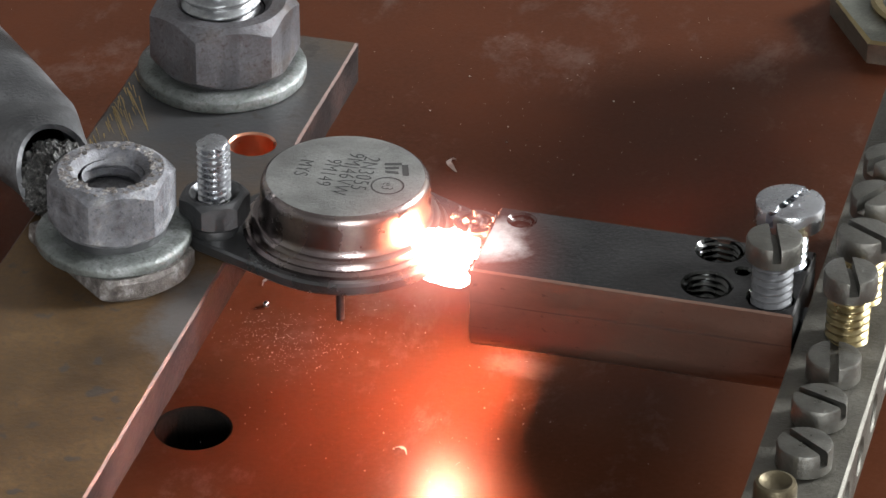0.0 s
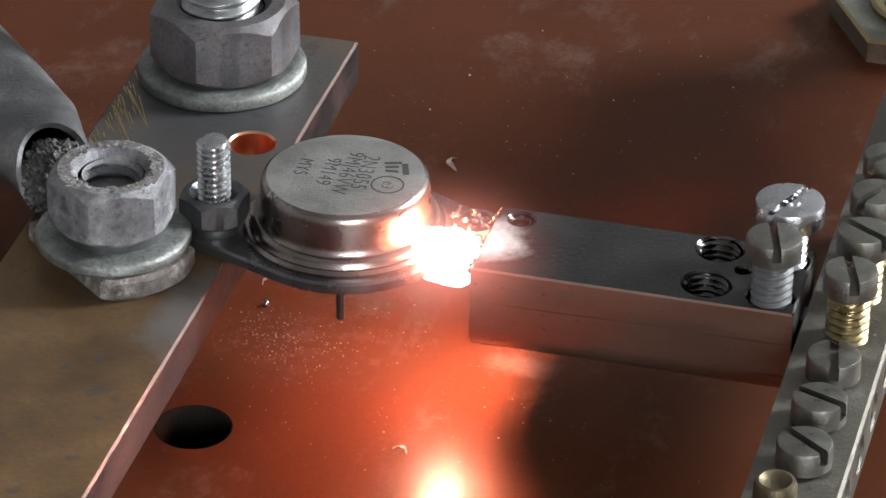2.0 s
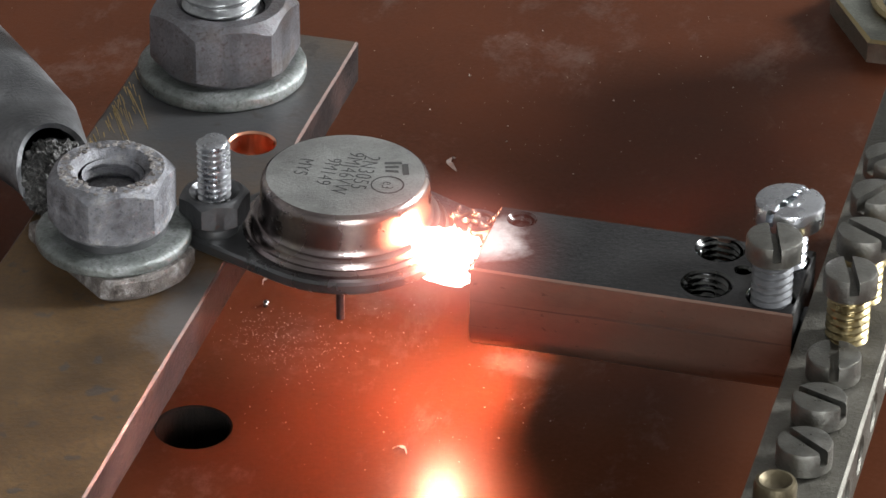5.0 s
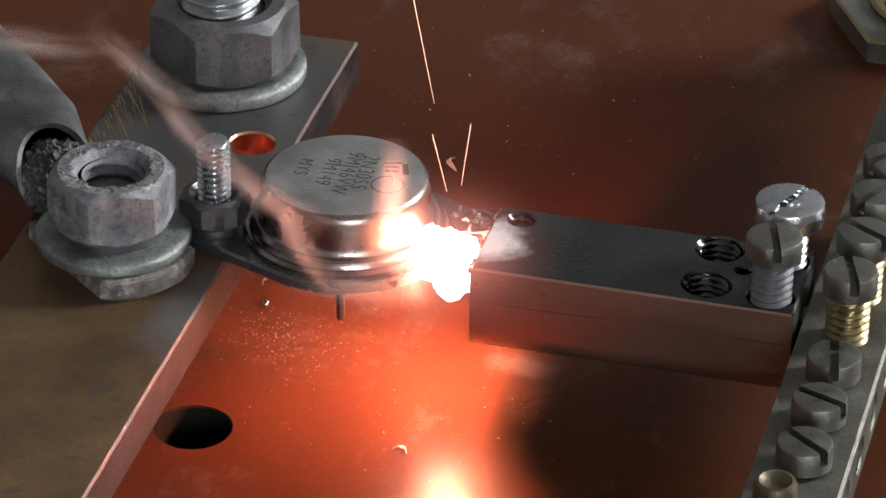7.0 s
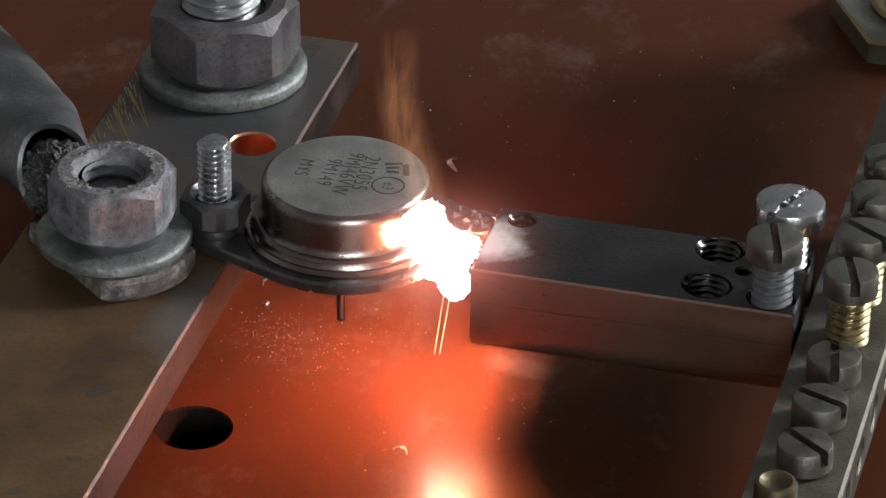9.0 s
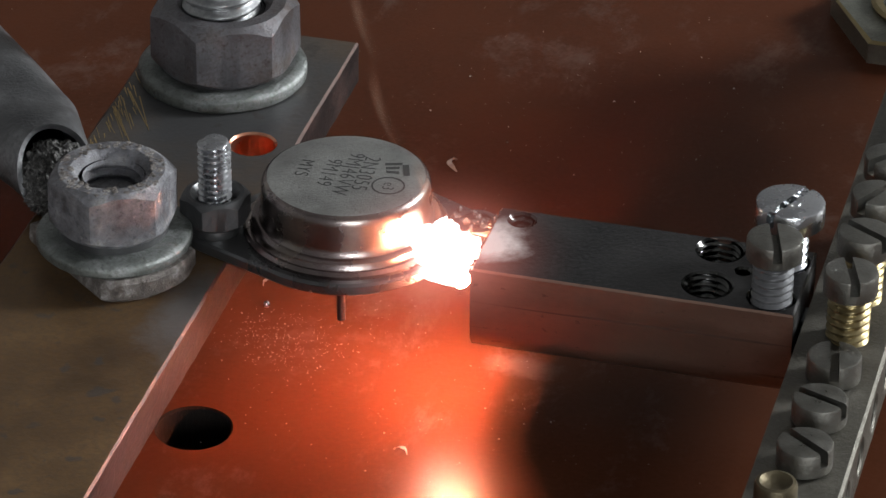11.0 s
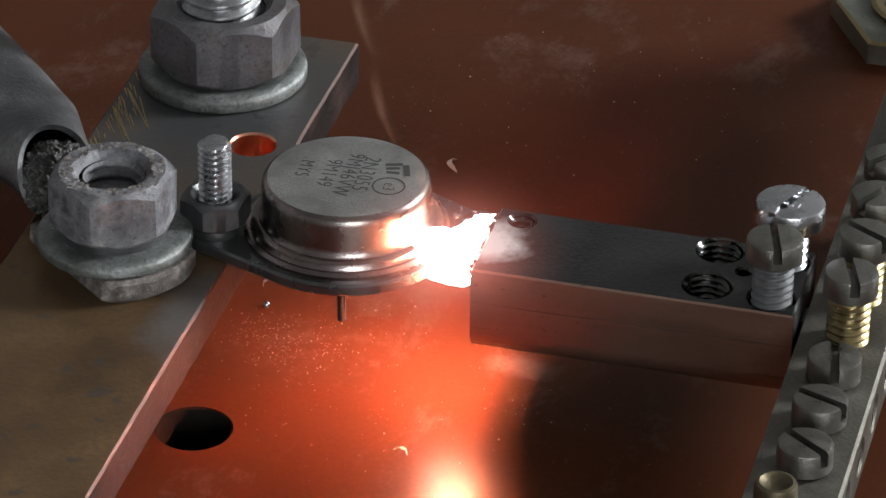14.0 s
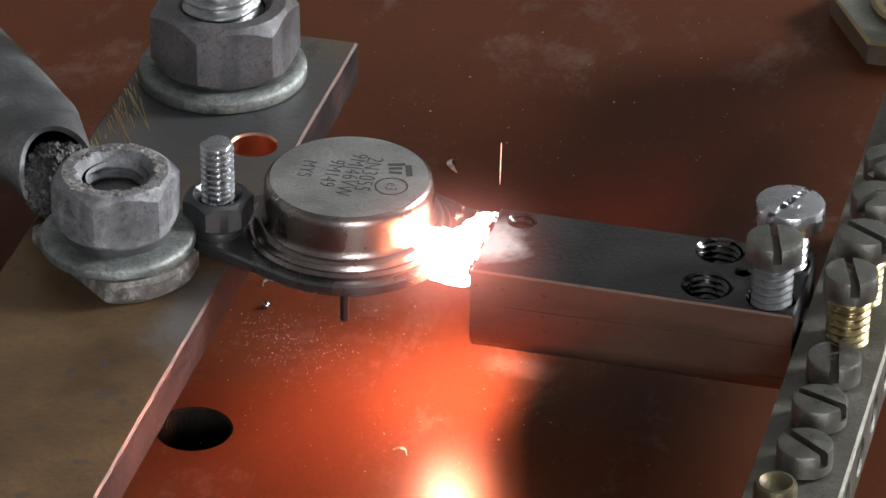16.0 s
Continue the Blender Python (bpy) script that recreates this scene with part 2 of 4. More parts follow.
def smoke_material(name, most, colour, flame=0.0):
    """Pale smoke that fades towards the edges of each wisp."""
    m, n, l, b = material(name)
    n.remove(b)
    uv, sp = n.new("ShaderNodeUVMap"), n.new("ShaderNodeSeparateXYZ")
    l.new(uv.outputs[0], sp.inputs[0])

    def hump(sock, power):
        s = n.new("ShaderNodeMath")
        s.operation = "MULTIPLY"
        s.inputs[1].default_value = math.pi
        l.new(sock, s.inputs[0])
        c = n.new("ShaderNodeMath")
        c.operation = "SINE"
        l.new(s.outputs[0], c.inputs[0])
        p = n.new("ShaderNodeMath")
        p.operation = "POWER"
        p.inputs[1].default_value = power
        p.use_clamp = True
        l.new(c.outputs[0], p.inputs[0])
        return p.outputs[0]
    a = n.new("ShaderNodeMath")
    a.operation = "MULTIPLY"
    l.new(hump(sp.outputs[0], 1.0), a.inputs[0])
    l.new(hump(sp.outputs[1], 1.6), a.inputs[1])
    c = n.new("ShaderNodeMath")
    c.operation = "MULTIPLY"
    l.new(a.outputs[0], c.inputs[0])
    l.new(ramp(n, l, grain(n, l, 420, 4, 0.6, (0.14, 1, 1), 0.5), [(0.34, (0.05 * most,) * 3), (0.68, (most,) * 3)]), c.inputs[1])
    if flame:
        em, ad, t_, st = n.new("ShaderNodeEmission"), n.new("ShaderNodeAddShader"), n.new("ShaderNodeBsdfTransparent"), n.new("ShaderNodeMath")
        st.operation = "MULTIPLY"
        st.inputs[1].default_value = flame
        em.inputs["Color"].default_value = (*colour, 1)
        l.new(c.outputs[0], st.inputs[0])
        l.new(st.outputs[0], em.inputs["Strength"])
        l.new(t_.outputs[0], ad.inputs[0])
        l.new(em.outputs[0], ad.inputs[1])
        l.new(ad.outputs[0], n["Material Output"].inputs["Surface"])
        return m
    t_, d, tl, ad, mx = (n.new("ShaderNode" + k) for k in ("BsdfTransparent", "BsdfDiffuse", "BsdfTranslucent", "AddShader", "MixShader"))
    d.inputs[0].default_value = tl.inputs[0].default_value = (*colour, 1)
    l.new(d.outputs[0], ad.inputs[0])
    l.new(tl.outputs[0], ad.inputs[1])
    l.new(c.outputs[0], mx.inputs[0])
    l.new(t_.outputs[0], mx.inputs[1])
    l.new(ad.outputs[0], mx.inputs[2])
    l.new(mx.outputs[0], n["Material Output"].inputs["Surface"])
    return m


SMOKE = smoke_material("dense_smoke", 0.42, (0.40, 0.35, 0.33))
MIDDLE = smoke_material("orange_flame", 0.5, (1.0, 0.44, 0.21), 0.95)
FAINT = smoke_material("faint_smoke", 0.17, (0.40, 0.30, 0.22))


# ---- mesh tools (all in millimetres) ----
def part(name, bm, mat, parent, label="", smooth=True):
    me = bpy.data.meshes.new(name)
    bmesh.ops.scale(bm, vec=(MM, MM, MM), verts=bm.verts)
    bmesh.ops.recalc_face_normals(bm, faces=bm.faces)
    bm.to_mesh(me)
    bm.free()
    for m in (mat if isinstance(mat, (list, tuple)) else [mat]):
        me.materials.append(m)
    if smooth:
        me.polygons.foreach_set("use_smooth", [True] * len(me.polygons))
        me.set_sharp_from_angle(angle=radians(32))
    ob = new(name, me)
    ob.parent = parent
    return tagged(ob, label)


def thing(name, at, label, category, group="", kind=""):
    ob = new(name)
    ob.location = Vector(at) * MM
    ob.empty_display_size = 0.002
    return tagged(ob, label, category, group, kind)


def ring(bm, pts):
    return [bm.verts.new(p) for p in pts]


def bridge(bm, a, b, mat=0):
    n = len(a)
    for i in range(n):
        f = bm.faces.new((a[i], a[(i + 1) % n], b[(i + 1) % n], b[i]))
        f.material_index = mat


def circle(r, z, n=48, cx=0.0, cy=0.0, turn=0.0):
    return [(cx + r * math.cos(turn + 2 * math.pi * i / n), cy + r * math.sin(turn + 2 * math.pi * i / n), z) for i in range(n)]


def lathe(bm, profile, n=64, cx=0.0, cy=0.0, cap0=True, cap1=True, mats=None):
    rings = [ring(bm, circle(r, z, n, cx, cy)) for r, z in profile]
    for k, (a, b) in enumerate(zip(rings, rings[1:])):
        bridge(bm, a, b, mats[k] if mats else 0)
    if cap0:
        bm.faces.new(rings[0][::-1])
    if cap1:
        bm.faces.new(rings[-1])
    return bm


def prism(bm, poly, z0, z1, c=0.2, mat_side=0, mat_top=0):
    """A convex outline drawn up from z0 to z1 with a chamfer c round its top and bottom."""
    cx, cy = sum(p[0] for p in poly) / len(poly), sum(p[1] for p in poly) / len(poly)

    def inset(z):
        out = []
        for x, y in poly:
            d = math.hypot(x - cx, y - cy) or 1
            out.append((x - (x - cx) / d * c, y - (y - cy) / d * c, z))
        return out
    a, b, d, e = ring(bm, inset(z0)), ring(bm, [(*p, z0 + c) for p in poly]), ring(bm, [(*p, z1 - c) for p in poly]), ring(bm, inset(z1))
    bridge(bm, a, b, mat_side), bridge(bm, b, d, mat_side), bridge(bm, d, e, mat_side)
    bm.faces.new(a[::-1])
    bm.faces.new(e).material_index = mat_top
    return bm


def box_bm(x0, x1, y0, y1, z0, z1, c=0.2, bm=None, mat_side=0, mat_top=0):
    return prism(bm or bmesh.new(), [(x0, y0), (x1, y0), (x1, y1), (x0, y1)], z0, z1, c, mat_side, mat_top)


def slab(bm, outer, holes, z0, z1, c=0.3, wobble=0.0, mat_top=0, mat_side=1, mat_hole=2, seg=40, mat_edge=None):
    """A plate with round holes (x, y, r) right through it."""
    n = len(outer)
    cx, cy = sum(p[0] for p in outer) / n, sum(p[1] for p in outer) / n

    def jog(x, y, k):
        return wobble * noise.noise((x * 0.35, y * 0.35, k))
    rings = []
    for z, inset in ((z0, 0), (z1 - c, 0), (z1, c)):
        pts = []
        for x, y in outer:
            sx, sy = (1 if x > cx else -1), (1 if y > cy else -1)
            w = jog(x, y, z)
            pts.append((x - sx * (inset + w), y - sy * (inset + w), z))
        rings.append(ring(bm, pts))
    bridge(bm, rings[0], rings[1], mat_side), bridge(bm, rings[1], rings[2], mat_side if mat_edge is None else mat_edge)
    tops, bots = [rings[2]], [rings[0]]
    for x, y, r in holes:
        lo, mid, hi = ring(bm, circle(r, z0, seg, x, y)), ring(bm, circle(r, z1 - 0.25, seg, x, y)), ring(bm, circle(r + 0.25, z1, seg, x, y))
        bridge(bm, lo, mid, mat_hole), bridge(bm, mid, hi, mat_hole)
        tops.append(hi), bots.append(lo)
    for loops in (tops, bots):
        edges = []
        for lp in loops:
            for i in range(len(lp)):
                edges.append(bm.edges.get((lp[i], lp[(i + 1) % len(lp)])))
        out = bmesh.ops.triangle_fill(bm, use_beauty=True, use_dissolve=False, edges=edges)
        for g in out["geom"]:
            if isinstance(g, bmesh.types.BMFace):
                g.material_index = mat_top
    return bm


def outline(x0, x1, y0, y1, step):
    pts = []
    nx, ny = max(1, round((x1 - x0) / step)), max(1, round((y1 - y0) / step))
    pts += [(x0 + (x1 - x0) * i / nx, y0) for i in range(nx)]
    pts += [(x1, y0 + (y1 - y0) * i / ny) for i in range(ny)]
    pts += [(x1 - (x1 - x0) * i / nx, y1) for i in range(nx)]
    pts += [(x0, y1 - (y1 - y0) * i / ny) for i in range(ny)]
    return pts


def thread(bm, r, pitch, z0, z1, cx=0.0, cy=0.0, depth=None, n=36, inside=False):
    """A helical screw thread between z0 and z1."""
    depth = depth or pitch * 0.5
    rows = max(2, int((z1 - z0) / pitch * 8))
    rings = []
    for k in range(rows + 1):
        z = z0 + (z1 - z0) * k / rows
        pts = []
        for i in range(n):
            a = 2 * math.pi * i / n
            ph = (z / pitch - i / n) % 1.0
            tri = max(0.0, min(1.0, abs(2 * ph - 1) * 1.5 - 0.2))
            rr = r - depth * (1 - tri) if not inside else r - depth * tri
            if not inside:
                rr -= 0.7 * depth * max(0.0, 1 - (z1 - z) / (pitch * 0.6))
            pts.append((cx + rr * math.cos(a), cy + rr * math.sin(a), z))
        rings.append(ring(bm, pts))
    for a, b in zip(rings, rings[1:]):
        bridge(bm, a, b)
    if not inside:
        bm.faces.new(rings[0][::-1]), bm.faces.new(rings[-1])
    return bm


def hex_nut(bm, af, z0, h, hole, turn, pitch=1.25, both=True, rough=0.0):
    """A hexagon nut with cone-cut corners and a threaded hole."""
    n, rc, wide = 72, af * 0.5 * 1.0, af * 0.5 / math.cos(math.pi / 6)
    th = [2 * math.pi * i / n for i in range(n)]

    def hexr(a):
        d = (a % (math.pi / 3)) - math.pi / 6
        return af * 0.5 / math.cos(d)
    def lump(a, k):
        return 1 + rough * noise.noise((3 * math.cos(a), 3 * math.sin(a), k))
    def at(r, a, z, k=0.0):
        r *= lump(a, k)
        return (r * math.cos(a + turn), r * math.sin(a + turn), z)
    drop = [(min(hexr(a), wide * 0.986) - rc * 0.93) * 0.80 for a in th]
    bottom = [(rc * 0.97 if both else min(hexr(a), wide * 0.986)) for a in th]
    rings = [ring(bm, [at(hole + 0.2, a, z0) for a in th]),
             ring(bm, [at(b, a, z0) for a, b in zip(th, bottom)]),
             ring(bm, [at(min(hexr(a), wide * 0.986), a, z0 + (d if both else 0.15), 1) for a, d in zip(th, drop)]),
             ring(bm, [at(min(hexr(a), wide * 0.986), a, z0 + h - d, 2) for a, d in zip(th, drop)]),
             ring(bm, [at(rc * 0.925, a, z0 + h, 3) for a in th]),
             ring(bm, [at(hole + 1.0, a, z0 + h, 5) for a in th]),
             ring(bm, [at(hole + 0.1, a, z0 + h - 1.0) for a in th])]
    for a, b in zip(rings, rings[1:]):
        bridge(bm, a, b)
    return bm


def slotted_head(bm, r, z0, h, turn, slot=1.1, deep=1.7, round_=0.4):
    """A cheese head: a disc, two D-shaped halves on it and the slot between them."""
    lathe(bm, [(r - 0.25, z0), (r, z0 + 0.25), (r, z0 + h - deep)], 48)
    for s in (0, math.pi):
        a0 = math.asin(slot / 2 / r)
        poly = [(r * math.cos(a0 + (math.pi - 2 * a0) * i / 26 + s + turn), r * math.sin(a0 + (math.pi - 2 * a0) * i / 26 + s + turn)) for i in range(27)]
        rows = [ring(bm, [(x, y, z0 + h - deep) for x, y in poly]), ring(bm, [(x, y, z0 + h - round_) for x, y in poly])]
        for f, zz in ((0.3, 0.12), (1.0, 0.0)):
            rows.append(ring(bm, [(x * (1 - round_ * f / r), y * (1 - round_ * f / r), z0 + h - round_ * (zz / 0.12 * 0.3 if zz else 0)) for x, y in poly]))
        for a, b in zip(rows, rows[1:]):
            bridge(bm, a, b)
        bm.faces.new(rows[-1])
    return bm

# ---- large structure ----
ZB = -10.0


def structure(name, bm, mat, label, category, smooth=False):
    return tagged(part(name, bm, mat, None, "", smooth), label, category, "", "structure")


board_bm = bmesh.new()
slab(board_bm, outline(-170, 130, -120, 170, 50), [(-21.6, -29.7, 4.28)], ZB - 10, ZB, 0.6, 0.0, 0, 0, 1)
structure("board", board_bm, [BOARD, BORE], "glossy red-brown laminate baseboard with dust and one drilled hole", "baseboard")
structure("bench_top", box_bm(-900, 900, -500, 700, -60, ZB - 10, 3), WOOD, "dark wooden workbench top", "workbench")
structure("floor", box_bm(-1500, 1500, -1500, 1500, -1000, -900, 1), WOOD, "dark floor of the workshop", "floor")
structure("ceiling", box_bm(-1600, 1600, -1600, 1600, 1500, 1600, 1), PLASTER, "plain painted ceiling", "ceiling")
structure("wall_north", box_bm(-1600, 1600, 1500, 1600, -900, 1500, 1), PLASTER, "plain painted workshop wall", "wall")
ws = bmesh.new()
box_bm(-1600, 240, -1600, -1500, -900, 1500, 1, ws)
box_bm(920, 1600, -1600, -1500, -900, 1500, 1, ws)
box_bm(240, 920, -1600, -1500, -900, 150, 1, ws)
box_bm(240, 920, -1600, -1500, 1150, 1500, 1, ws)
structure("wall_south", ws, PLASTER, "plain painted wall with a window opening", "wall")
structure("wall_west", box_bm(-1600, -1500, -1500, 1500, -900, 1500, 1), PLASTER, "plain painted workshop wall", "wall")
we = bmesh.new()
box_bm(1500, 1600, -1500, 540, -900, 1500, 1, we)
box_bm(1500, 1600, 1220, 1500, -900, 1500, 1, we)
box_bm(1500, 1600, 540, 1220, -900, 400, 1, we)
box_bm(1500, 1600, 540, 1220, 1080, 1500, 1, we)
structure("wall_east", we, PLASTER, "plain painted wall with a window opening", "wall")

# ---- the swinging contact: plate, bolts, lug and transistor ----
PIVOT = Vector((-35.0, 24.6, 5.5)) * MM
swinging = []


def swings(ob):
    swinging.append(ob)
    return ob


PLATE_TOP = 5.55
plate = swings(thing("copper_busbar", (-21, -20, 0), "thick tarnished copper busbar, brown and stained, with drilled holes", "busbar"))
pb = bmesh.new()
slab(pb, outline(-25.0, 0, -75, 57, 1.5), [(-5.2, 28.7, 2.7), (-14.0, 44.6, 5.2), (-12.5, -1.0, 4.2), (-2.6, 6.0, 2.0)], 0, PLATE_TOP, 0.28, 0.10, mat_edge=3)
part("plate", pb, [COPPER_TOP, COPPER_EDGE, COPPER_RED, ARRIS], plate)


def spacer(name, at, r, z0, z1):
    ob = thing(name, at, "dark steel spacer under the copper busbar", "spacer", "spacers")
    b = bmesh.new()
    lathe(b, [(r, z0), (r, z1)], 32)
    part("sleeve", b, DARK_STEEL, ob)
    return ob


swings(spacer("spacer", (-35, 24.6, ZB), 7, 0, 10.0))
swings(spacer("spacer", (-33.5, -21, ZB), 6, 0, 10.0))


def washer(at, r, hole, h, mat, label, dish=0.0):
    ob = thing("washer", at, label, "washer", "flat washers")
    b = bmesh.new()
    prof = [(hole, 0), (r - 0.2, 0), (r, 0.2), (r, h - 0.6), (r - 0.12, h - 0.38), (r - 0.35, h - 0.22), (r - 1.0, h + dish), (r - 1.5, h + dish), (r - 1.9, h + 0.2 * dish), (hole + 0.3, h), (hole, h - 0.2)]
    lathe(b, prof + [prof[0]], 80, cap0=False, cap1=False)
    for v in b.verts:
        v.co.z += 0.10 * noise.noise((v.co.x * 0.2, v.co.y * 0.2, 3.0)) if v.co.z > 0.1 else 0
    part("disc", b, mat, ob)
    return ob


def nut(at, af, h, hole, turn, mat, label, pitch=1.25, rough=0.014):
    ob = thing("hex_nut", at, label, "nut", "hexagon nuts")
    b = bmesh.new()
    hex_nut(b, af, 0, h, hole, radians(turn), pitch, True, rough)
    body = part("body", b, mat, ob)
    b = bmesh.new()
    thread(b, hole + 0.1, pitch, 0, h - 1.0, depth=0.55, n=72, inside=True)
    part("bore_thread", b, mat, body)
    return ob


# rear bolt
swings(washer((-35.0, 24.6, PLATE_TOP), 10.5, 5.1, 1.9, WASHER, "broad zinc washer under the rear nut, scuffed at the rim", 0.14))
swings(nut((-34.6, 24.7, PLATE_TOP + 1.9), 16.4, 8.4, 4.95, -94.5, ZINC_OLD, "large dull zinc hexagon nut with rust-brown chamfer", 1.5))
b10 = swings(thing("threaded_bolt", (-35.0, 24.6, 0), "thick bright threaded bolt rising through the rear nut", "bolt"))
t = bmesh.new()
thread(t, 4.9, 1.6, 0.2, 34, n=56, depth=0.75)
part("shank", t, BOLT, b10)

# cable lug
D = Vector((-0.765, 0.645, 0))
lug = swings(thing("cable_lug", (-33.5, -21, PLATE_TOP), "grey tinned crimp cable lug bolted to the copper busbar", "cable lug"))
lug.rotation_euler = (0, 0, math.atan2(D.y, D.x))
tongue = [(9.6 * math.cos(a), 9.6 * math.sin(a)) for a in [math.pi - 0.70 + (0.70 + 0.78) * i / 22 for i in range(23)]] + [(9, -6.8), (9, 6.2)]
b = bmesh.new()
prism(b, tongue, 0, 2.75, 0.45)
for v in b.verts:
    v.co += Vector((noise.noise(v.co * 0.5), noise.noise(v.co * 0.5 + Vector((5, 0, 0))), 0)) * 0.35
part("tongue", b, CRUST, lug, "crusted grey tongue under the washer")
BEND = Matrix.Rotation(radians(-10), 4, "Z")


def barrel_bm():
    b = bmesh.new()
    rows = []
    for k in range(34):
        pts_o = []
        for i in range(40):
            a = 2 * math.pi * i / 40
            up = 0.5 + 0.5 * math.sin(a)
            x = 13.0 + 4.0 * up * up + k * 1.8
            g = min(1.0, max(0.0, (x - 9) / 7.0))
            g = g * g * (3 - 2 * g)
            ry, rz = 4.7 + 2.2 * min(1.0, k / 6), 1.8 + (3.1 + 0.9 * min(1.0, k / 6)) * g
            dent = 1.7 * math.exp(-((x - 27) / 5.5) ** 2) * max(0.0, math.sin(a)) ** 2
            pts_o.append((x, ry * math.cos(a), rz + rz * math.sin(a) - dent))
        rows.append(ring(b, pts_o))
    for p, q in zip(rows, rows[1:]):
        bridge(b, p, q)
    inner = [ring(b, [(v.co.x + dx, v.co.y * s, 0.2 + v.co.z * s + (1 - s) * 3.5) for v in rows[0]]) for dx, s in ((0.1, 0.86), (6.0, 0.80))]
    bridge(b, rows[0], inner[0]), bridge(b, inner[0], inner[1])
    b.faces.new(rows[-1])
    for v in b.verts:
        v.co.y += 1.9
        v.co.z -= 0.10 * (v.co.x - 14)
    bmesh.ops.transform(b, matrix=BEND, verts=b.verts)
    return b


barrel = part("barrel", barrel_bm(), LUG, lug, "dented crimped tube end")
b = bmesh.new()
bmesh.ops.create_icosphere(b, subdivisions=6, radius=1)
for v in b.verts:
    c = v.co.copy()
    v.co = BEND @ Vector((13.4 + c.x * 6.6, 1.2 + c.y * 4.7, 2.9 + max(-0.4, c.z) * 5.6 * (0.75 + 0.25 * c.x)))
    v.co += c * (0.6 * noise.noise(v.co * 1.1) + 0.45 * noise.noise(v.co * 2.9) + 0.3 * noise.noise(v.co * 6.0))
part("solder_fill", b, SOLDER, barrel, "granular solder in the open end")

# front bolt stack
LUG_TOP = PLATE_TOP + 2.75
swings(washer((-33.5, -21, LUG_TOP), 8.95, 4.2, 1.6, WASHER, "thick greenish zinc washer under the front nut"))
sw = swings(thing("spring_washer", (-33.5, -21, LUG_TOP + 1.6), "dark steel spring washer between nut and flat washer", "washer"))
b = bmesh.new()
lathe(b, [(4.2, 0), (6.3, 0), (6.3, 0.9), (4.2, 0.9), (4.2, 0)], 48, cap0=False, cap1=False)
part("ring", b, DARK_STEEL, sw)
swings(nut((-33.5, -21, LUG_TOP + 2.5), 13.1, 6.9, 3.7, -31.4, ZINC, "grey zinc hexagon nut with pitted white top"))
front_nut = swinging[-1]
b = bmesh.new()
for k in range(150):
    a, r = random.uniform(0, 6.283), random.uniform(4.5, 6.1)
    w = random.uniform(0.12, 0.42)
    o = bmesh.ops.create_icosphere(b, subdivisions=1, radius=1)
    for v in o["verts"]:
        c = v.co * (1 + 0.4 * noise.noise(v.co * 2 + Vector((k, 0, 0))))
        v.co = Vector((r * math.cos(a) + c.x * w, r * math.sin(a) + c.y * w, 6.9 - 0.25 * max(0.0, r - 5.7) + c.z * w * 0.35))
part("crust", b, CRUST, front_nut.children[0], "pale flaky crust on top of the nut")
fb = swings(thing("threaded_bolt", (-33.5, -21, 0), "worn bolt end sunk inside the front nut", "bolt"))
b = bmesh.new()
thread(b, 3.72, 1.25, 0.2, 14.4, n=40)
part("shank", b, ZINC, fb)

# transistor
TR = Vector((-9.24, -9.30, PLATE_TOP))
tr = swings(thing("power_transistor", TR, "round metal-can power transistor with engraved markings on a dark diamond flange", "transistor"))
TURN = math.atan2(4.7, 14.3)
tr.rotation_euler = (0, 0, TURN)


def hull(points):
    pts = sorted(set(points))

    def half(seq):
        out = []
        for p in seq:
            while len(out) > 1 and (out[-1][0] - out[-2][0]) * (p[1] - out[-2][1]) - (out[-1][1] - out[-2][1]) * (p[0] - out[-2][0]) <= 0:
                out.pop()
            out.append(p)
        return out[:-1]
    return half(pts) + half(pts[::-1])


rim = hull([(12.9 * math.cos(i * math.pi / 40), 12.9 * math.sin(i * math.pi / 40)) for i in range(80)]
           + [(s * 15.1 + 3.2 * math.cos(i * math.pi / 16), 3.2 * math.sin(i * math.pi / 16)) for i in range(32) for s in (-1, 1)])
b = bmesh.new()
melted = []
for x, y in rim:
    if x > 15.5:
        x = 15.5 + 0.35 * (x - 15.5) + 0.6 * noise.noise((y * 0.9, 2.0, 0))
    melted.append((x, y))
prism(b, melted, 0, 1.55, 0.3)
part("flange", b, FLANGE, tr)
b = bmesh.new()
lathe(b, [(11.9, 1.5), (11.95, 2.0), (11.6, 2.4), (11.2, 2.35), (11.05, 2.6), (10.95, 3.05), (10.6, 3.3), (10.2, 3.35), (9.95, 3.7), (9.88, 4.4), (9.85, 7.2), (9.75, 7.75), (9.5, 8.2), (9.15, 8.42)], 96,
      cap0=False, cap1=False)
part("can_wall", b, CAN, tr, "shiny heat-tinted side of the can")
b = bmesh.new()
lathe(b, [(9.16, 8.41), (8.6, 8.5), (5, 8.53), (2.0, 8.54)], 96, cap0=False)
can_top = part("can_top", b, NICKEL, tr, "matt grey top with stamped writing")
for s in (-1, 1):
    b = bmesh.new()
    lathe(b, [(0.5, -7.6), (0.5, 0.1)], 16, 1.0 - 1.85, s * 5.45)
    part("pin", b, COPPER_EDGE, tr)
b = bmesh.new()
lathe(b, [(2.6, 1.5), (2.6, 1.9), (2.0, 1.9), (2.0, 1.5)], 32, 15.1, 0, False, False)
part("hole_rim", b, FLANGE, tr)


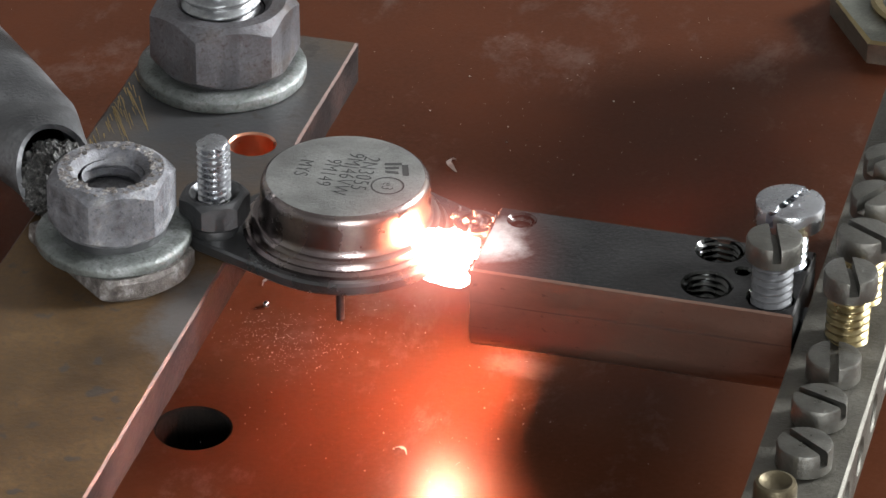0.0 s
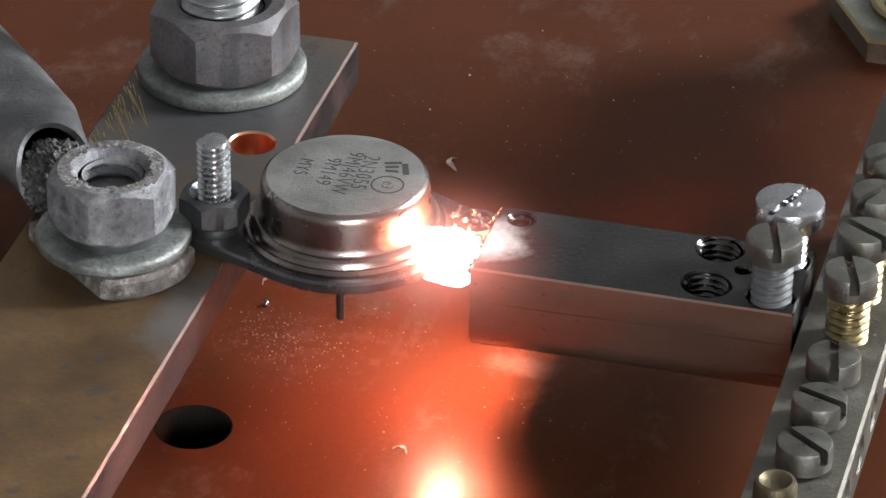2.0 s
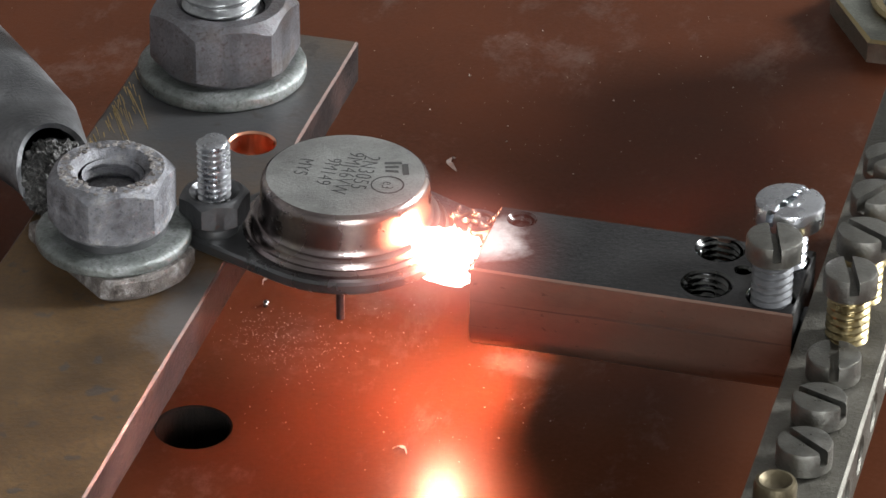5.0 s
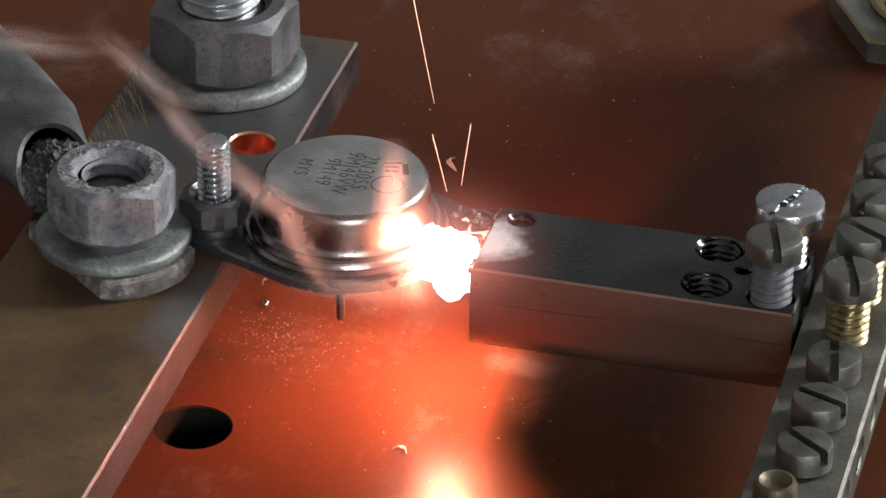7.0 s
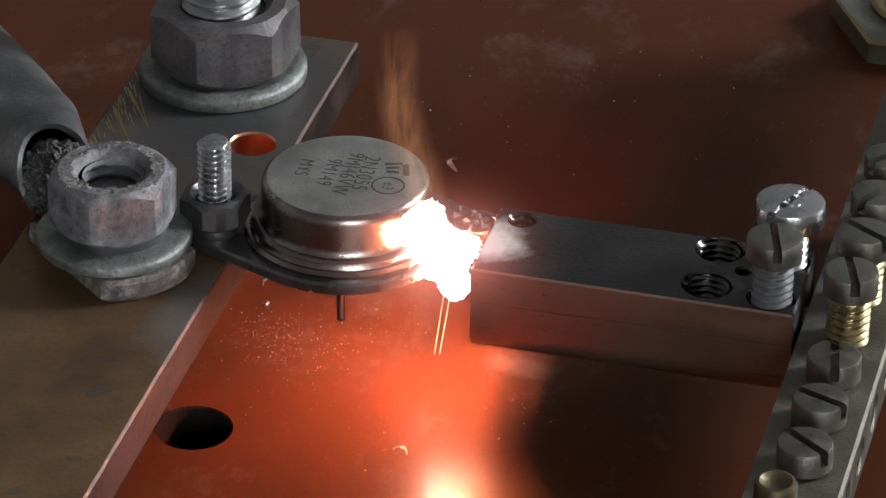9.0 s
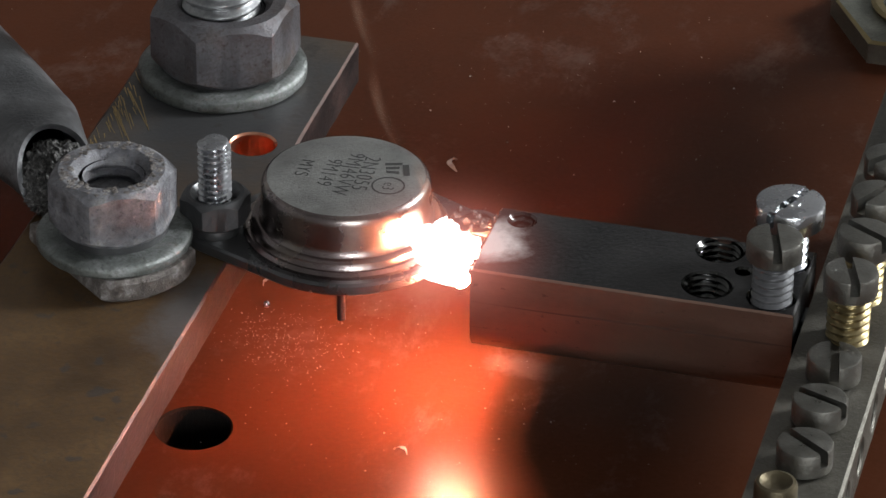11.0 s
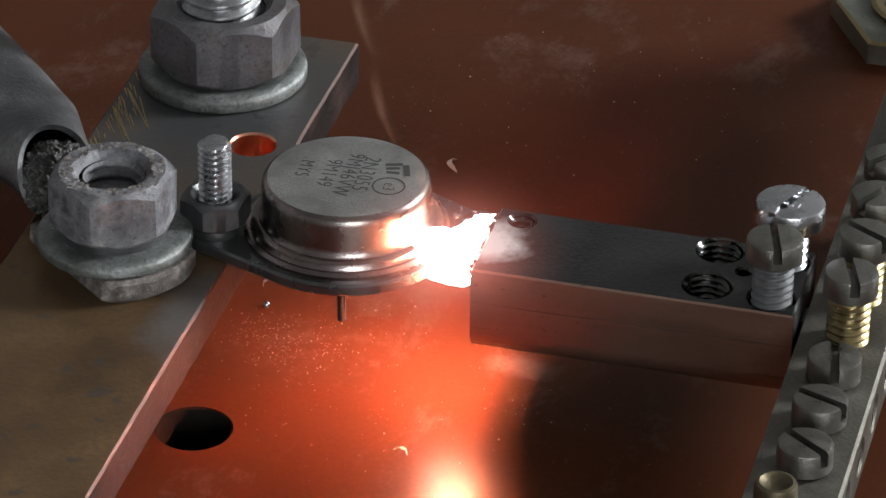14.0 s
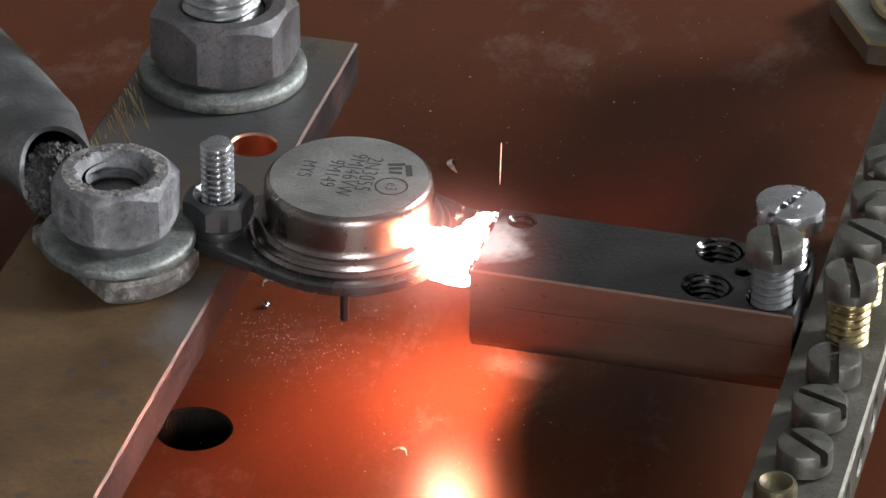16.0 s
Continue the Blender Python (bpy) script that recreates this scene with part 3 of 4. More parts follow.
def writing(text, x, y, size, squeeze=0.8):
    """Stamped letters that read along the can's near side, their heads towards the far ear."""
    cu = bpy.data.curves.new("writing", "FONT")
    cu.offset = -0.035 * MM
    cu.body, cu.size, cu.extrude, cu.align_x = text, size * MM, 0.01 * MM, "CENTER"
    cu.space_character = 1.1
    tmp = bpy.data.objects.new("writing", cu)
    scene.collection.objects.link(tmp)
    me = bpy.data.meshes.new_from_object(tmp.evaluated_get(bpy.context.evaluated_depsgraph_get()))
    bpy.data.objects.remove(tmp)
    me.materials.clear()
    me.materials.append(INK)
    ob = new("writing", me)
    ob.parent = can_top
    ob.matrix_basis = pose(x * MM, y * MM, 8.556 * MM, 0, 0, TEXT_TURN) @ Matrix.Diagonal((squeeze, 1, 1, 1))
    return ob


TEXT_TURN = -106
writing("2N3055", 1.4, 0.4, 2.75)
writing("9MJ46VW", -0.6, 0.35, 2.7)
writing("9M149", -2.75, 0.8, 2.6)
writing("MYS", -5.5, 2.0, 2.4)
writing("e3", 4.1, -2.7, 2.0)
b = bmesh.new()
lathe(b, [(1.75, 0), (1.95, 0), (1.95, 0.02), (1.75, 0.02), (1.75, 0)], 40, cap0=False, cap1=False)
o = part("mark_ring", b, INK, can_top)
o.location = Vector((4.7, -2.75, 8.535)) * MM
for poly in ([(4.6, 2.4), (6.6, 2.4), (6.6, 1.9), (4.6, 1.9)], [(4.6, 1.5), (6.2, 1.5), (6.2, 1.0), (4.6, 1.0)], [(6.6, 1.9), (7.3, 1.9), (7.3, -0.6), (6.6, -0.6)], [(4.6, 0.7), (6.1, 0.4), (6.1, -0.1), (4.6, 0.2)]):
    b = bmesh.new()
    prism(b, poly[::-1], 8.53, 8.555, 0.005)
    part("emblem_bar", b, INK, can_top)

# small bolt through the flange ear
M4 = Vector((-23.6, -13.95, PLATE_TOP))
m4 = swings(thing("machine_screw", M4, "short bright threaded screw standing through the transistor flange", "screw"))
b = bmesh.new()
thread(b, 1.95, 0.78, -3, 13.4, n=48, depth=0.55)
part("shank", b, STEEL, m4)
# Added ring: its dark colour stands for the shade below the little nut.
mw = swings(thing("washer", M4 + Vector((0, 0, 1.55)), "small dark ring added for the shadow under the little nut", "washer", "flat washers"))
b = bmesh.new()
lathe(b, [(2.0, 0), (2.7, 0), (2.8, 0.3), (2.8, 1.3), (2.7, 1.55), (2.0, 1.55), (2.0, 0)], 48, cap0=False, cap1=False)
part("disc", b, FLANGE, mw)
swings(nut(M4 + Vector((0, 0, 3.1)), 7.3, 3.5, 1.9, -33.4, DARK_STEEL, "small dark steel hexagon nut on the transistor flange", 0.7, 0.004))

# ---- the fixed contact: bar, strip and screws ----
BAR_H = 9.89
bar = thing("copper_bar", (8.07, -18.86, 0), "square copper bar with near-black top, drilled holes and a burnt end", "bar")
BAR_LOW = -1.48
bb = bmesh.new()
BAR_HOLES = [(26.3, 11.7, 2.65), (26.4, 4.0, 2.75), (3.05, 12.0, 1.5), (29.7, 7.9, 0.8), (33.8, 3.2, 2.6), (34.0, 11.3, 2.6)]
slab(bb, outline(0, 36.9, 0, 14.26, 0.8), BAR_HOLES, BAR_LOW, BAR_H, 0.22, 0.05, 0, 1, 2)
FILLET = 3.4
for k in range(1, 10):
    bmesh.ops.bisect_plane(bb, geom=bb.verts[:] + bb.edges[:] + bb.faces[:], plane_co=(0, 0, BAR_LOW + FILLET * (k / 9) ** 2), plane_no=(0, 0, 1))
for v in bb.verts:
    up = v.co.z - BAR_LOW
    if up < FILLET:  # well rounded lower edge
        under = FILLET - math.sqrt(FILLET ** 2 - (FILLET - max(0.0, up)) ** 2)
        v.co.y = v.co.y + under if v.co.y < 0.5 else max(v.co.y, under + 0.2)
bb.normal_update()
# Right end face painted near black for the shaded gap beside the strip.
for f in bb.faces:
    if f.calc_center_median().x > 36.7:
        f.material_index = 0
part("body", bb, [BAR_TOP, COPPER_BAR, HOLE], bar)
for x, y, r in BAR_HOLES[:3]:
    b = bmesh.new()
    thread(b, r, 0.8, 3.5, BAR_H - 0.25, x, y, 0.35, 40, True)
    part("threaded_hole", b, HOLE, bar, "threaded hole with darkened wall")
b = bmesh.new()
box_bm(36.0, 38.6, 5.5, 8.5, 1.0, 6.0, 0.2, b)
part("dowel", b, DARK_STEEL, bar)

strip = thing("terminal_strip", (45.6, 0, 0), "dull nickelled terminal strip with a row of slotted screws", "terminal strip")
b = bmesh.new()
ROW = [-43.4 + 8.75 * k for k in range(-4, 14)]
slab(b, outline(-80, 68, 0, 7, 3.5), [(y, 3.5, 2.0) for y in ROW], 0, 10.0, 0.35, 0.05, 0, 0, 0, 24)
bmesh.ops.transform(b, matrix=Matrix(((0, 0, 1, 0), (1, 0, 0, 0), (0, 1, 0, 0), (0, 0, 0, 1))), verts=b.verts)
part("body", b, [STRIP], strip)
for y in (30, -62):
    b = bmesh.new()
    box_bm(1.5, 8.5, y - 5, y + 5, ZB, 0.05, 0.3, b)
    part("foot", b, DARK_STEEL, strip)


def slotted_screw(at, r, head_z, h, turn, thread_r, z_low, mat_head, mat_thread, label, slot=1.1):
    ob = thing("slotted_screw", at, label, "screw", "slotted screws")
    b = bmesh.new()
    slotted_head(b, r, head_z, h, radians(turn), slot)
    part("head", b, mat_head, ob)
    b = bmesh.new()
    thread(b, thread_r, 0.95, z_low, head_z + 0.1, depth=0.42, n=40)
    part("shank", b, mat_thread, ob)
    return ob


RAISED, SUNK = "slotted screw half unscrewed, its brass thread showing", "dull slotted screw driven home in the terminal strip"
SLOTS = {-2: (-30, 0), -1: None, 0: (-37, 0), 1: (-21, 0), 2: (-80, 0), 3: (-72, 1), 4: (-31.6, 1), 5: (60, 1), 6: (50, 1), 7: (20, 0), 8: (-40, 1), 9: (70, 0)}
for k, y in zip(range(-4, 14), ROW):
    if SLOTS.get(k):
        turn, up = SLOTS[k]
        slotted_screw((50.8, y + 0.2, 7), 3.02, 5.8 if up else 0.2, 3.0, turn, 2.45, -3, SCREW, BRASS, RAISED if up else SUNK)
st = thing("brass_stud", (49.2, -51.3, 7), "rounded brass screw end in the terminal strip", "stud")
b = bmesh.new()
lathe(b, [(2.3, -3), (2.3, 2.7), (2.1, 3.2), (1.75, 3.3), (1.4, 2.9), (0.6, 2.6)], 40)
part("body", b, DULL_BRASS, st)
s1 = slotted_screw((41.9, -15.66, BAR_H), 3.15, 5.2, 2.8, -74, 2.35, -3, SCREW, GREY_SCREW, "dull grey slotted screw standing in the bar", 1.0)
s2 = slotted_screw((42.1, -7.56, BAR_H), 3.95, 5.1, 2.9, 65.7, 2.35, -3, STEEL, STEEL, "shiny slotted screw with torn bright slot", 1.0)
b = bmesh.new()
for k in range(26):
    x, y, z = random.uniform(-3.2, 3.4), random.gauss(0, 0.5), 7.3 + random.uniform(0, 0.8)
    c, s = math.cos(radians(65.7)), math.sin(radians(65.7))
    w = random.uniform(0.2, 0.8)
    prism(b, [(x * c - y * s - w, x * s + y * c - w * 0.4), (x * c - y * s + w * 0.7, x * s + y * c - w), (x * c - y * s + w, x * s + y * c + w * 0.5), (x * c - y * s - w * 0.5, x * s + y * c + w)], z - 0.3, z, 0.05)
part("burr", b, STEEL, s2.children[0], "torn bright metal in the slot")

# unseen rail added beyond the strip so that its shade falls on the board
blk = thing("terminal_rail", (75, 72, ZB), "unseen dark steel rail on short legs, added to shade the board", "rail")
part("rail", box_bm(-14, -5, -36, 25, 18, 36, 1.0), DARK_STEEL, blk)
for y in (-31, 22):
    part("leg", box_bm(-12, -7, y - 2.5, y + 2.5, 0, 18.5, 0.4), DARK_STEEL, blk)

# far nut
ln = thing("lock_nut", (45.2, 90.0, ZB), "broad thin grey hexagon lock nut with a brass ring", "nut")
b = bmesh.new()
slab(b, [(14.4 * math.cos(math.pi / 3 * k), 14.4 * math.sin(math.pi / 3 * k)) for k in range(6)], [(0, 0, 8.2)], 0, 3.3, 0.4, 0.0, 0, 0, 0, 64, 1)
part("body", b, [LOCK, BRASS], ln)
b = bmesh.new()
lathe(b, [(7.2, 3.0), (8.6, 3.2), (8.9, 3.9), (8.4, 4.3), (7.4, 4.2), (7.2, 3.0)], 64, cap0=False, cap1=False)
part("ring", b, BRASS, ln)

# ---- the arc ----
ARC = Vector((4.2, -12.0, 7.0))


def lumpy(bm, centre, radii, amount, freq, seed, sub=4):
    out = bmesh.ops.create_icosphere(bm, subdivisions=sub, radius=1)
    for v in out["verts"]:
        c = v.co.copy()
        k = 1 + amount * noise.noise(c * freq + Vector((seed, 0, 0))) + amount * 0.6 * noise.noise(c * freq * 2.7 + Vector((0, seed, 0)))
        v.co = Vector(centre) + Vector((c.x * radii[0], c.y * radii[1], c.z * radii[2])) * k


arc = thing("electric_arc", ARC, "blinding white electric arc between flange and copper bar", "arc")
b = bmesh.new()
lumpy(b, (-1.3, -0.4, -1.0), (1.5, 1.5, 1.5), 0.2, 2.0, 1)
part("core", b, ARC_CORE, arc)
b = bmesh.new()
lumpy(b, (2.1, -3.5, -0.9), (1.05, 1.05, 1.05), 0.1, 2.0, 8)
second_core = part("core", b, ARC_HOT, arc, "second white-hot spot of the arc")
# Glare shell: the arc's gas, widened to paint its bloom over the flange.
b = bmesh.new()
bmesh.ops.create_icosphere(b, subdivisions=5, radius=1)
for v in b.verts:
    c = v.co.copy()
    k = 1 + 0.16 * noise.noise(c * 1.6) + 0.10 * noise.noise(c * 4.1) + 0.30 * max(0.0, c.z) * max(0.0, noise.noise(Vector((c.x * 7, c.y * 2, 4.0))))
    k += 0.25 * max(0.0, -c.x) * max(0.0, c.z)
    v.co = Vector((-0.4 + c.x * 4.8, -0.4 + c.y * 3.0, -0.1 + max(-0.80, c.z) * 3.3)) * 1.0
    v.co *= k
part("glare", b, GLARE, arc, "white-hot gas and painted bloom round the arc")
b = bmesh.new()
lumpy(b, (0, 0, 0), (2.5, 2.0, 2.7), 0.4, 2.0, 31)
lobe_high = part("tongue", b, GLARE, arc, "white flame licking up the can")
b = bmesh.new()
lumpy(b, (0, 0, 0), (2.2, 2.8, 1.9), 0.35, 1.8, 47)
lobe_corner = part("foot_point", b, GLARE, arc, "white foot of the arc on the bar's corner")
# View-facing glowing disc: stands in for the pink bloom around the arc.
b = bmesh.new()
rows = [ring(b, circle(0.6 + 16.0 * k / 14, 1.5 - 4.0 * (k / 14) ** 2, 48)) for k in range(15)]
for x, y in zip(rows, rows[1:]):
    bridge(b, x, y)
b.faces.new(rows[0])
vapour = part("vapour", b, BLOOM, arc, "glowing sheet painted as the arc's pink bloom")
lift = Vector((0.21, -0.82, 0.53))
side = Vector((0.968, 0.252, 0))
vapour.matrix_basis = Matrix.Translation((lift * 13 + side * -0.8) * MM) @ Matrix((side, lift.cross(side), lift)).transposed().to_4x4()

# molten beads on the burnt ear and the bar's end
b = bmesh.new()
for k in range(46):
    u = random.random()
    x, y = 15.0 + random.gauss(0, 0.9), -2.6 + 6.2 * u
    lumpy(b, (x, y, 1.2 + random.uniform(-0.4, 0.7)), tuple(random.uniform(0.2, 0.65) for _ in range(3)), 0.5, 2.0, k, 2)
part("molten_edge", b, CRUST, tr, "lumpy burnt edge of the flange ear")
b = bmesh.new()
for k in range(60):
    lumpy(b, (random.uniform(-0.2, 0.15), random.uniform(0.3, 13.9), BAR_H - abs(random.gauss(0, 1.4)) - 0.05), tuple(random.uniform(0.12, 0.42) for _ in range(3)), 0.5, 2.0, k, 2)
part("molten_edge", b, COPPER_EDGE, bar, "ragged burnt end of the bar")

# scraped golden scratches on the busbar
b = bmesh.new()
for k in range(70):
    u = random.random()
    x, y = -24.75 + (0.3 + 2.2 * u) * abs(random.gauss(0, 0.8)), 47 - 27 * u + random.gauss(0, 1.5)
    ln, w = random.uniform(1.2, 3.6) + (5.5 if k % 6 == 0 else 0), random.uniform(0.07, 0.18)
    dx, dy = 0.50 + random.gauss(0, 0.07), -0.86
    p = [(x, y), (x + w * 0.86, y + w * 0.5), (x + dx * ln + w * 0.4, y + dy * ln + w * 0.3), (x + dx * ln, y + dy * ln)]
    prism(b, p, PLATE_TOP - 0.05, PLATE_TOP + 0.03, 0.005)
part("scraped_patch", b, SCRAPED, plate, "golden scrape marks")

# ---- dust and crumbs ----
def chips(count, cx, cy, sx, sy, lo, hi, bm):
    for _ in range(count):
        x, y, r = random.gauss(cx, sx), random.gauss(cy, sy), random.uniform(lo, hi) * random.choice((0.6, 0.8, 1, 1.5))
        a, e = random.uniform(0, 6.28), random.uniform(0.12, 0.7)
        p = [(x + r * math.cos(a + 6.28 * i / 5) * (1 if i % 2 else e), y + r * math.sin(a + 6.28 * i / 5) * e) for i in range(5)]
        lo_, hi_ = ring(bm, [(*q, ZB - 0.02) for q in p]), ring(bm, [(q[0] * 0.6 + x * 0.4, q[1] * 0.6 + y * 0.4, ZB + r * random.uniform(0.5, 1.0)) for q in p])
        bridge(bm, lo_, hi_)
        bm.faces.new(hi_)


b = bmesh.new()
chips(260, -19.6, -8.1, 2.8, 2.8, 0.025, 0.08, b)
chips(220, -14.4, -10.5, 3.4, 3.2, 0.025, 0.08, b)
chips(110, -9.4, -1.5, 4.0, 5.0, 0.025, 0.08, b)
chips(140, 5.0, -20.0, 16.0, 9.0, 0.03, 0.07, b)
chips(260, 5.0, 55.0, 28.0, 18.0, 0.02, 0.06, b)
chips(130, 8.0, 60.0, 24.0, 20.0, 0.06, 0.13, b)
chips(60, 0.0, -24.0, 14.0, 7.0, 0.05, 0.11, b)
chips(80, -50.0, 40.0, 12.0, 18.0, 0.02, 0.06, b)
tagged(part("metal_crumbs", b, DUST, None, "", False), "pale metal crumbs and dust scattered on the baseboard", "dust", "", "stuff")


def flake(at, turn, size, label):
    ob = thing("flake", at, label, "flake", "loose flakes")
    b = bmesh.new()
    top, low = [], []
    for i in range(13):
        u = i / 12
        x, y = size * (u - 0.5), 0.30 * size * math.sin(math.pi * u)
        w = 0.10 * size * math.sin(math.pi * (0.08 + 0.84 * u))
        z = 0.12 * size * math.sin(math.pi * u)
        top.append((x, y + w, z + 0.05)), low.append((x, y - w, z + 0.12 * size * math.sin(2 * math.pi * u) ** 2))
    for dz in (0.0, 0.12):
        r1, r2 = ring(b, [(x, y, z + dz) for x, y, z in top]), ring(b, [(x, y, z + dz) for x, y, z in low])
        for i in range(12):
            b.faces.new((r1[i], r1[i + 1], r2[i + 1], r2[i]))
    part("curl", b, DUST, ob)
    ob.rotation_euler = (0, 0, radians(turn))
    return ob


flake((-7.8, 36.2, ZB), 105, 3.2, "curled white flake on the baseboard")
flake((2.5, -28.1, ZB), -20, 1.9, "small pale curl on the baseboard")
flake((-22.6, 2.5, ZB), 60, 1.6, "thin bright sliver on the baseboard")
bead = thing("solder_bead", (-21.2, -2.6, ZB), "tiny shiny metal bead on the baseboard", "bead")
b = bmesh.new()
bmesh.ops.create_uvsphere(b, u_segments=20, v_segments=12, radius=0.42)
bmesh.ops.translate(b, vec=(0, 0, 0.40), verts=b.verts)
part("ball", b, STEEL, bead)

# ---- smoke and sparks ----
ACROSS, NEAR, UP = Vector((0.968, 0.252, 0)), Vector((0.252, -0.968, 0)), Vector((0, 0, 1))


def air(a, h, f):
    """A place a mm across, h mm above and f mm in front of the arc."""
    return Vector((2.8, -13.2, 7.6)) + ACROSS * a + UP * (h + 0.61 * f) + NEAR * f


def strip_bm(length, width, curl, bend):
    b = bmesh.new()
    uvl = b.loops.layers.uv.new("UVMap")
    nx, ny = 16, 8
    grid = []
    for i in range(nx + 1):
        u = i / nx
        grid.append([b.verts.new((length * (u - 0.5), width * (j / ny - 0.5) + bend * math.sin(2.6 * u), curl * math.sin(3 * u + 2.2 * j / ny))) for j in range(ny + 1)])
    for i in range(nx):
        for j in range(ny):
            f = b.faces.new((grid[i][j], grid[i + 1][j], grid[i + 1][j + 1], grid[i][j + 1]))
            for lp, (p, q) in zip(f.loops, ((i, j), (i + 1, j), (i + 1, j + 1), (i, j + 1))):
                lp[uvl].uv = (p / nx, q / ny)
    return b


smoke = thing("smoke", (0, 0, 0), "thin pale smoke and orange flame drifting off the arc", "smoke", "", "stuff")
PATHS = {
    "left": [(-5, -2.3, 4), (-11.7, -3.1, 9), (-14, 0.8, 10), (-15.7, 6.2, 10), (-23, 11.7, 8), (-28.3, 18.7, 6), (-33, 26, 5), (-47, 28, 4), (-66, 32, 4)],
    "rise": [(-5, 1.0, 4), (-6.4, 6, 4), (-4.4, 12, 3), (-6.0, 19, 3), (-9.2, 26, 2), (-9.5, 35, 2), (-13, 55, 2)],
    "lick": [(-5.5, 8, 3), (-6.2, 11, 3), (-6, 15, 2), (-5.6, 25, 1), (-5.6, 36, 0), (-7, 60, 0)],
    "sweep": [(-6, 8, 3), (-6.5, 11, 3), (-6, 15, 2), (-4, 25, 1), (-1.0, 36, 0), (2, 60, 0)],
    "over": [(-6, 1.5, 8), (-12.3, 8.6, 9), (-19.7, 15.6, 8), (-26, 30, 6), (-30, 52, 5)],
    "flat": [(-5, -1.6, 5), (-13.7, -2.3, 10), (-14.7, 3.9, 10), (-18, 7, 10), (-25, 6.2, 10), (-38, 5, 10), (-52, 5.5, 9), (-68, 6, 9)],
    "high": [(-1, 4, 2), (-1.2, 10, 1), (-3.7, 18, 1), (-3.2, 26, 0), (-5.3, 35, 0), (-5.7, 56, 0)],
    "thin": [(1, 4.2, 0), (-1.7, 12.3, 0), (-5, 17, 0), (-6.5, 25, -1), (-9, 35, -2), (-12, 55, -3)],
}
MESHES = {}
for k, (ln, w, curl, bend) in {"left": (17, 3.8, 0.8, 1.2), "rise": (17, 4.6, 0.7, -1.0), "over": (14, 3.6, 0.8, 1.0), "lick": (19, 5.2, 0.7, 0.6), "sweep": (19, 5.0, 0.7, 0.8), "flat": (16, 3.8, 0.8, 1.0), "high": (18, 5.5, 0.7, 0.8), "thin": (11, 1.7, 0.4, 0.9)}.items():
    tmp = part("wisp", strip_bm(ln, w, curl, bend), SMOKE if k in ("left", "flat", "rise") else MIDDLE if k in ("lick", "sweep", "high") else FAINT, smoke)
    MESHES[k] = tmp.data
    bpy.data.objects.remove(tmp)
PUFFS = ([("left", 6.15 + 0.1 * k) for k in range(10)] + [("rise", 6.92 + 0.08 * k) for k in range(6)] + [("lick", 7.55 + 0.045 * k) for k in range(5)] + [("sweep", 8.55 + 0.04 * k) for k in range(5)] + [("over", 7.2 + 0.13 * k) for k in range(8)]
         + [("flat", 7.98 + 0.07 * k) for k in range(7)] + [("high", 8.76 + 0.12 * k) for k in range(8)] + [("thin", 9.9 + 0.25 * k) for k in range(22)])
HIDDEN = Vector((24, -7.6, -3.6))


def along(path, u):
    """The place a fraction u along a path."""
    pts = [air(*q) for q in path]
    lens = [(q - p).length for p, q in zip(pts, pts[1:])]
    d = max(0.0, min(1.0, u)) * sum(lens)
    for p, q, ln in zip(pts, pts[1:], lens):
        if d <= ln:
            return p.lerp(q, d / ln)
        d -= ln
    return pts[-1]


def wisp_rows(kind, start):
    path, life = PATHS[kind], {"thin": 1.1, "flat": 0.6, "rise": 0.8, "lick": 0.42, "sweep": 0.42}.get(kind, 0.8)
    lay = Matrix.Translation(HIDDEN * MM)
    rows = [(0.0, lay), (start - 0.05, lay)]
    sway = random.uniform(-0.8, 0.8)
    for i in range(11):
        u = i / 10
        p = along(path, u) + (ACROSS * sway + NEAR * 0.4 * sway) * u
        tangent = (along(path, u + 0.06) - along(path, u - 0.06)).normalized()
        wide = (NEAR + UP * 0.6).cross(tangent).normalized()
        m = Matrix((tangent, wide, tangent.cross(wide))).transposed().to_4x4()
        rows.append((start + life * u, Matrix.Translation(p * MM) @ m))
    last = rows[-1][1].copy()
    last.translation += UP * 60 * MM + ACROSS * -40 * MM
    rows += [(min(15.98, start + life + 0.5), last), (16.0, last)] if start + life + 0.5 < 15.9 else ([(16.0, last)] if start + life < 15.95 else [])
    return [r for r in rows if r[0] <= 16.0]


wisps = []
for kind, start in PUFFS:
    ob = new("wisp", MESHES[kind])
    ob.parent = smoke
    wisps.append((ob, kind, start))

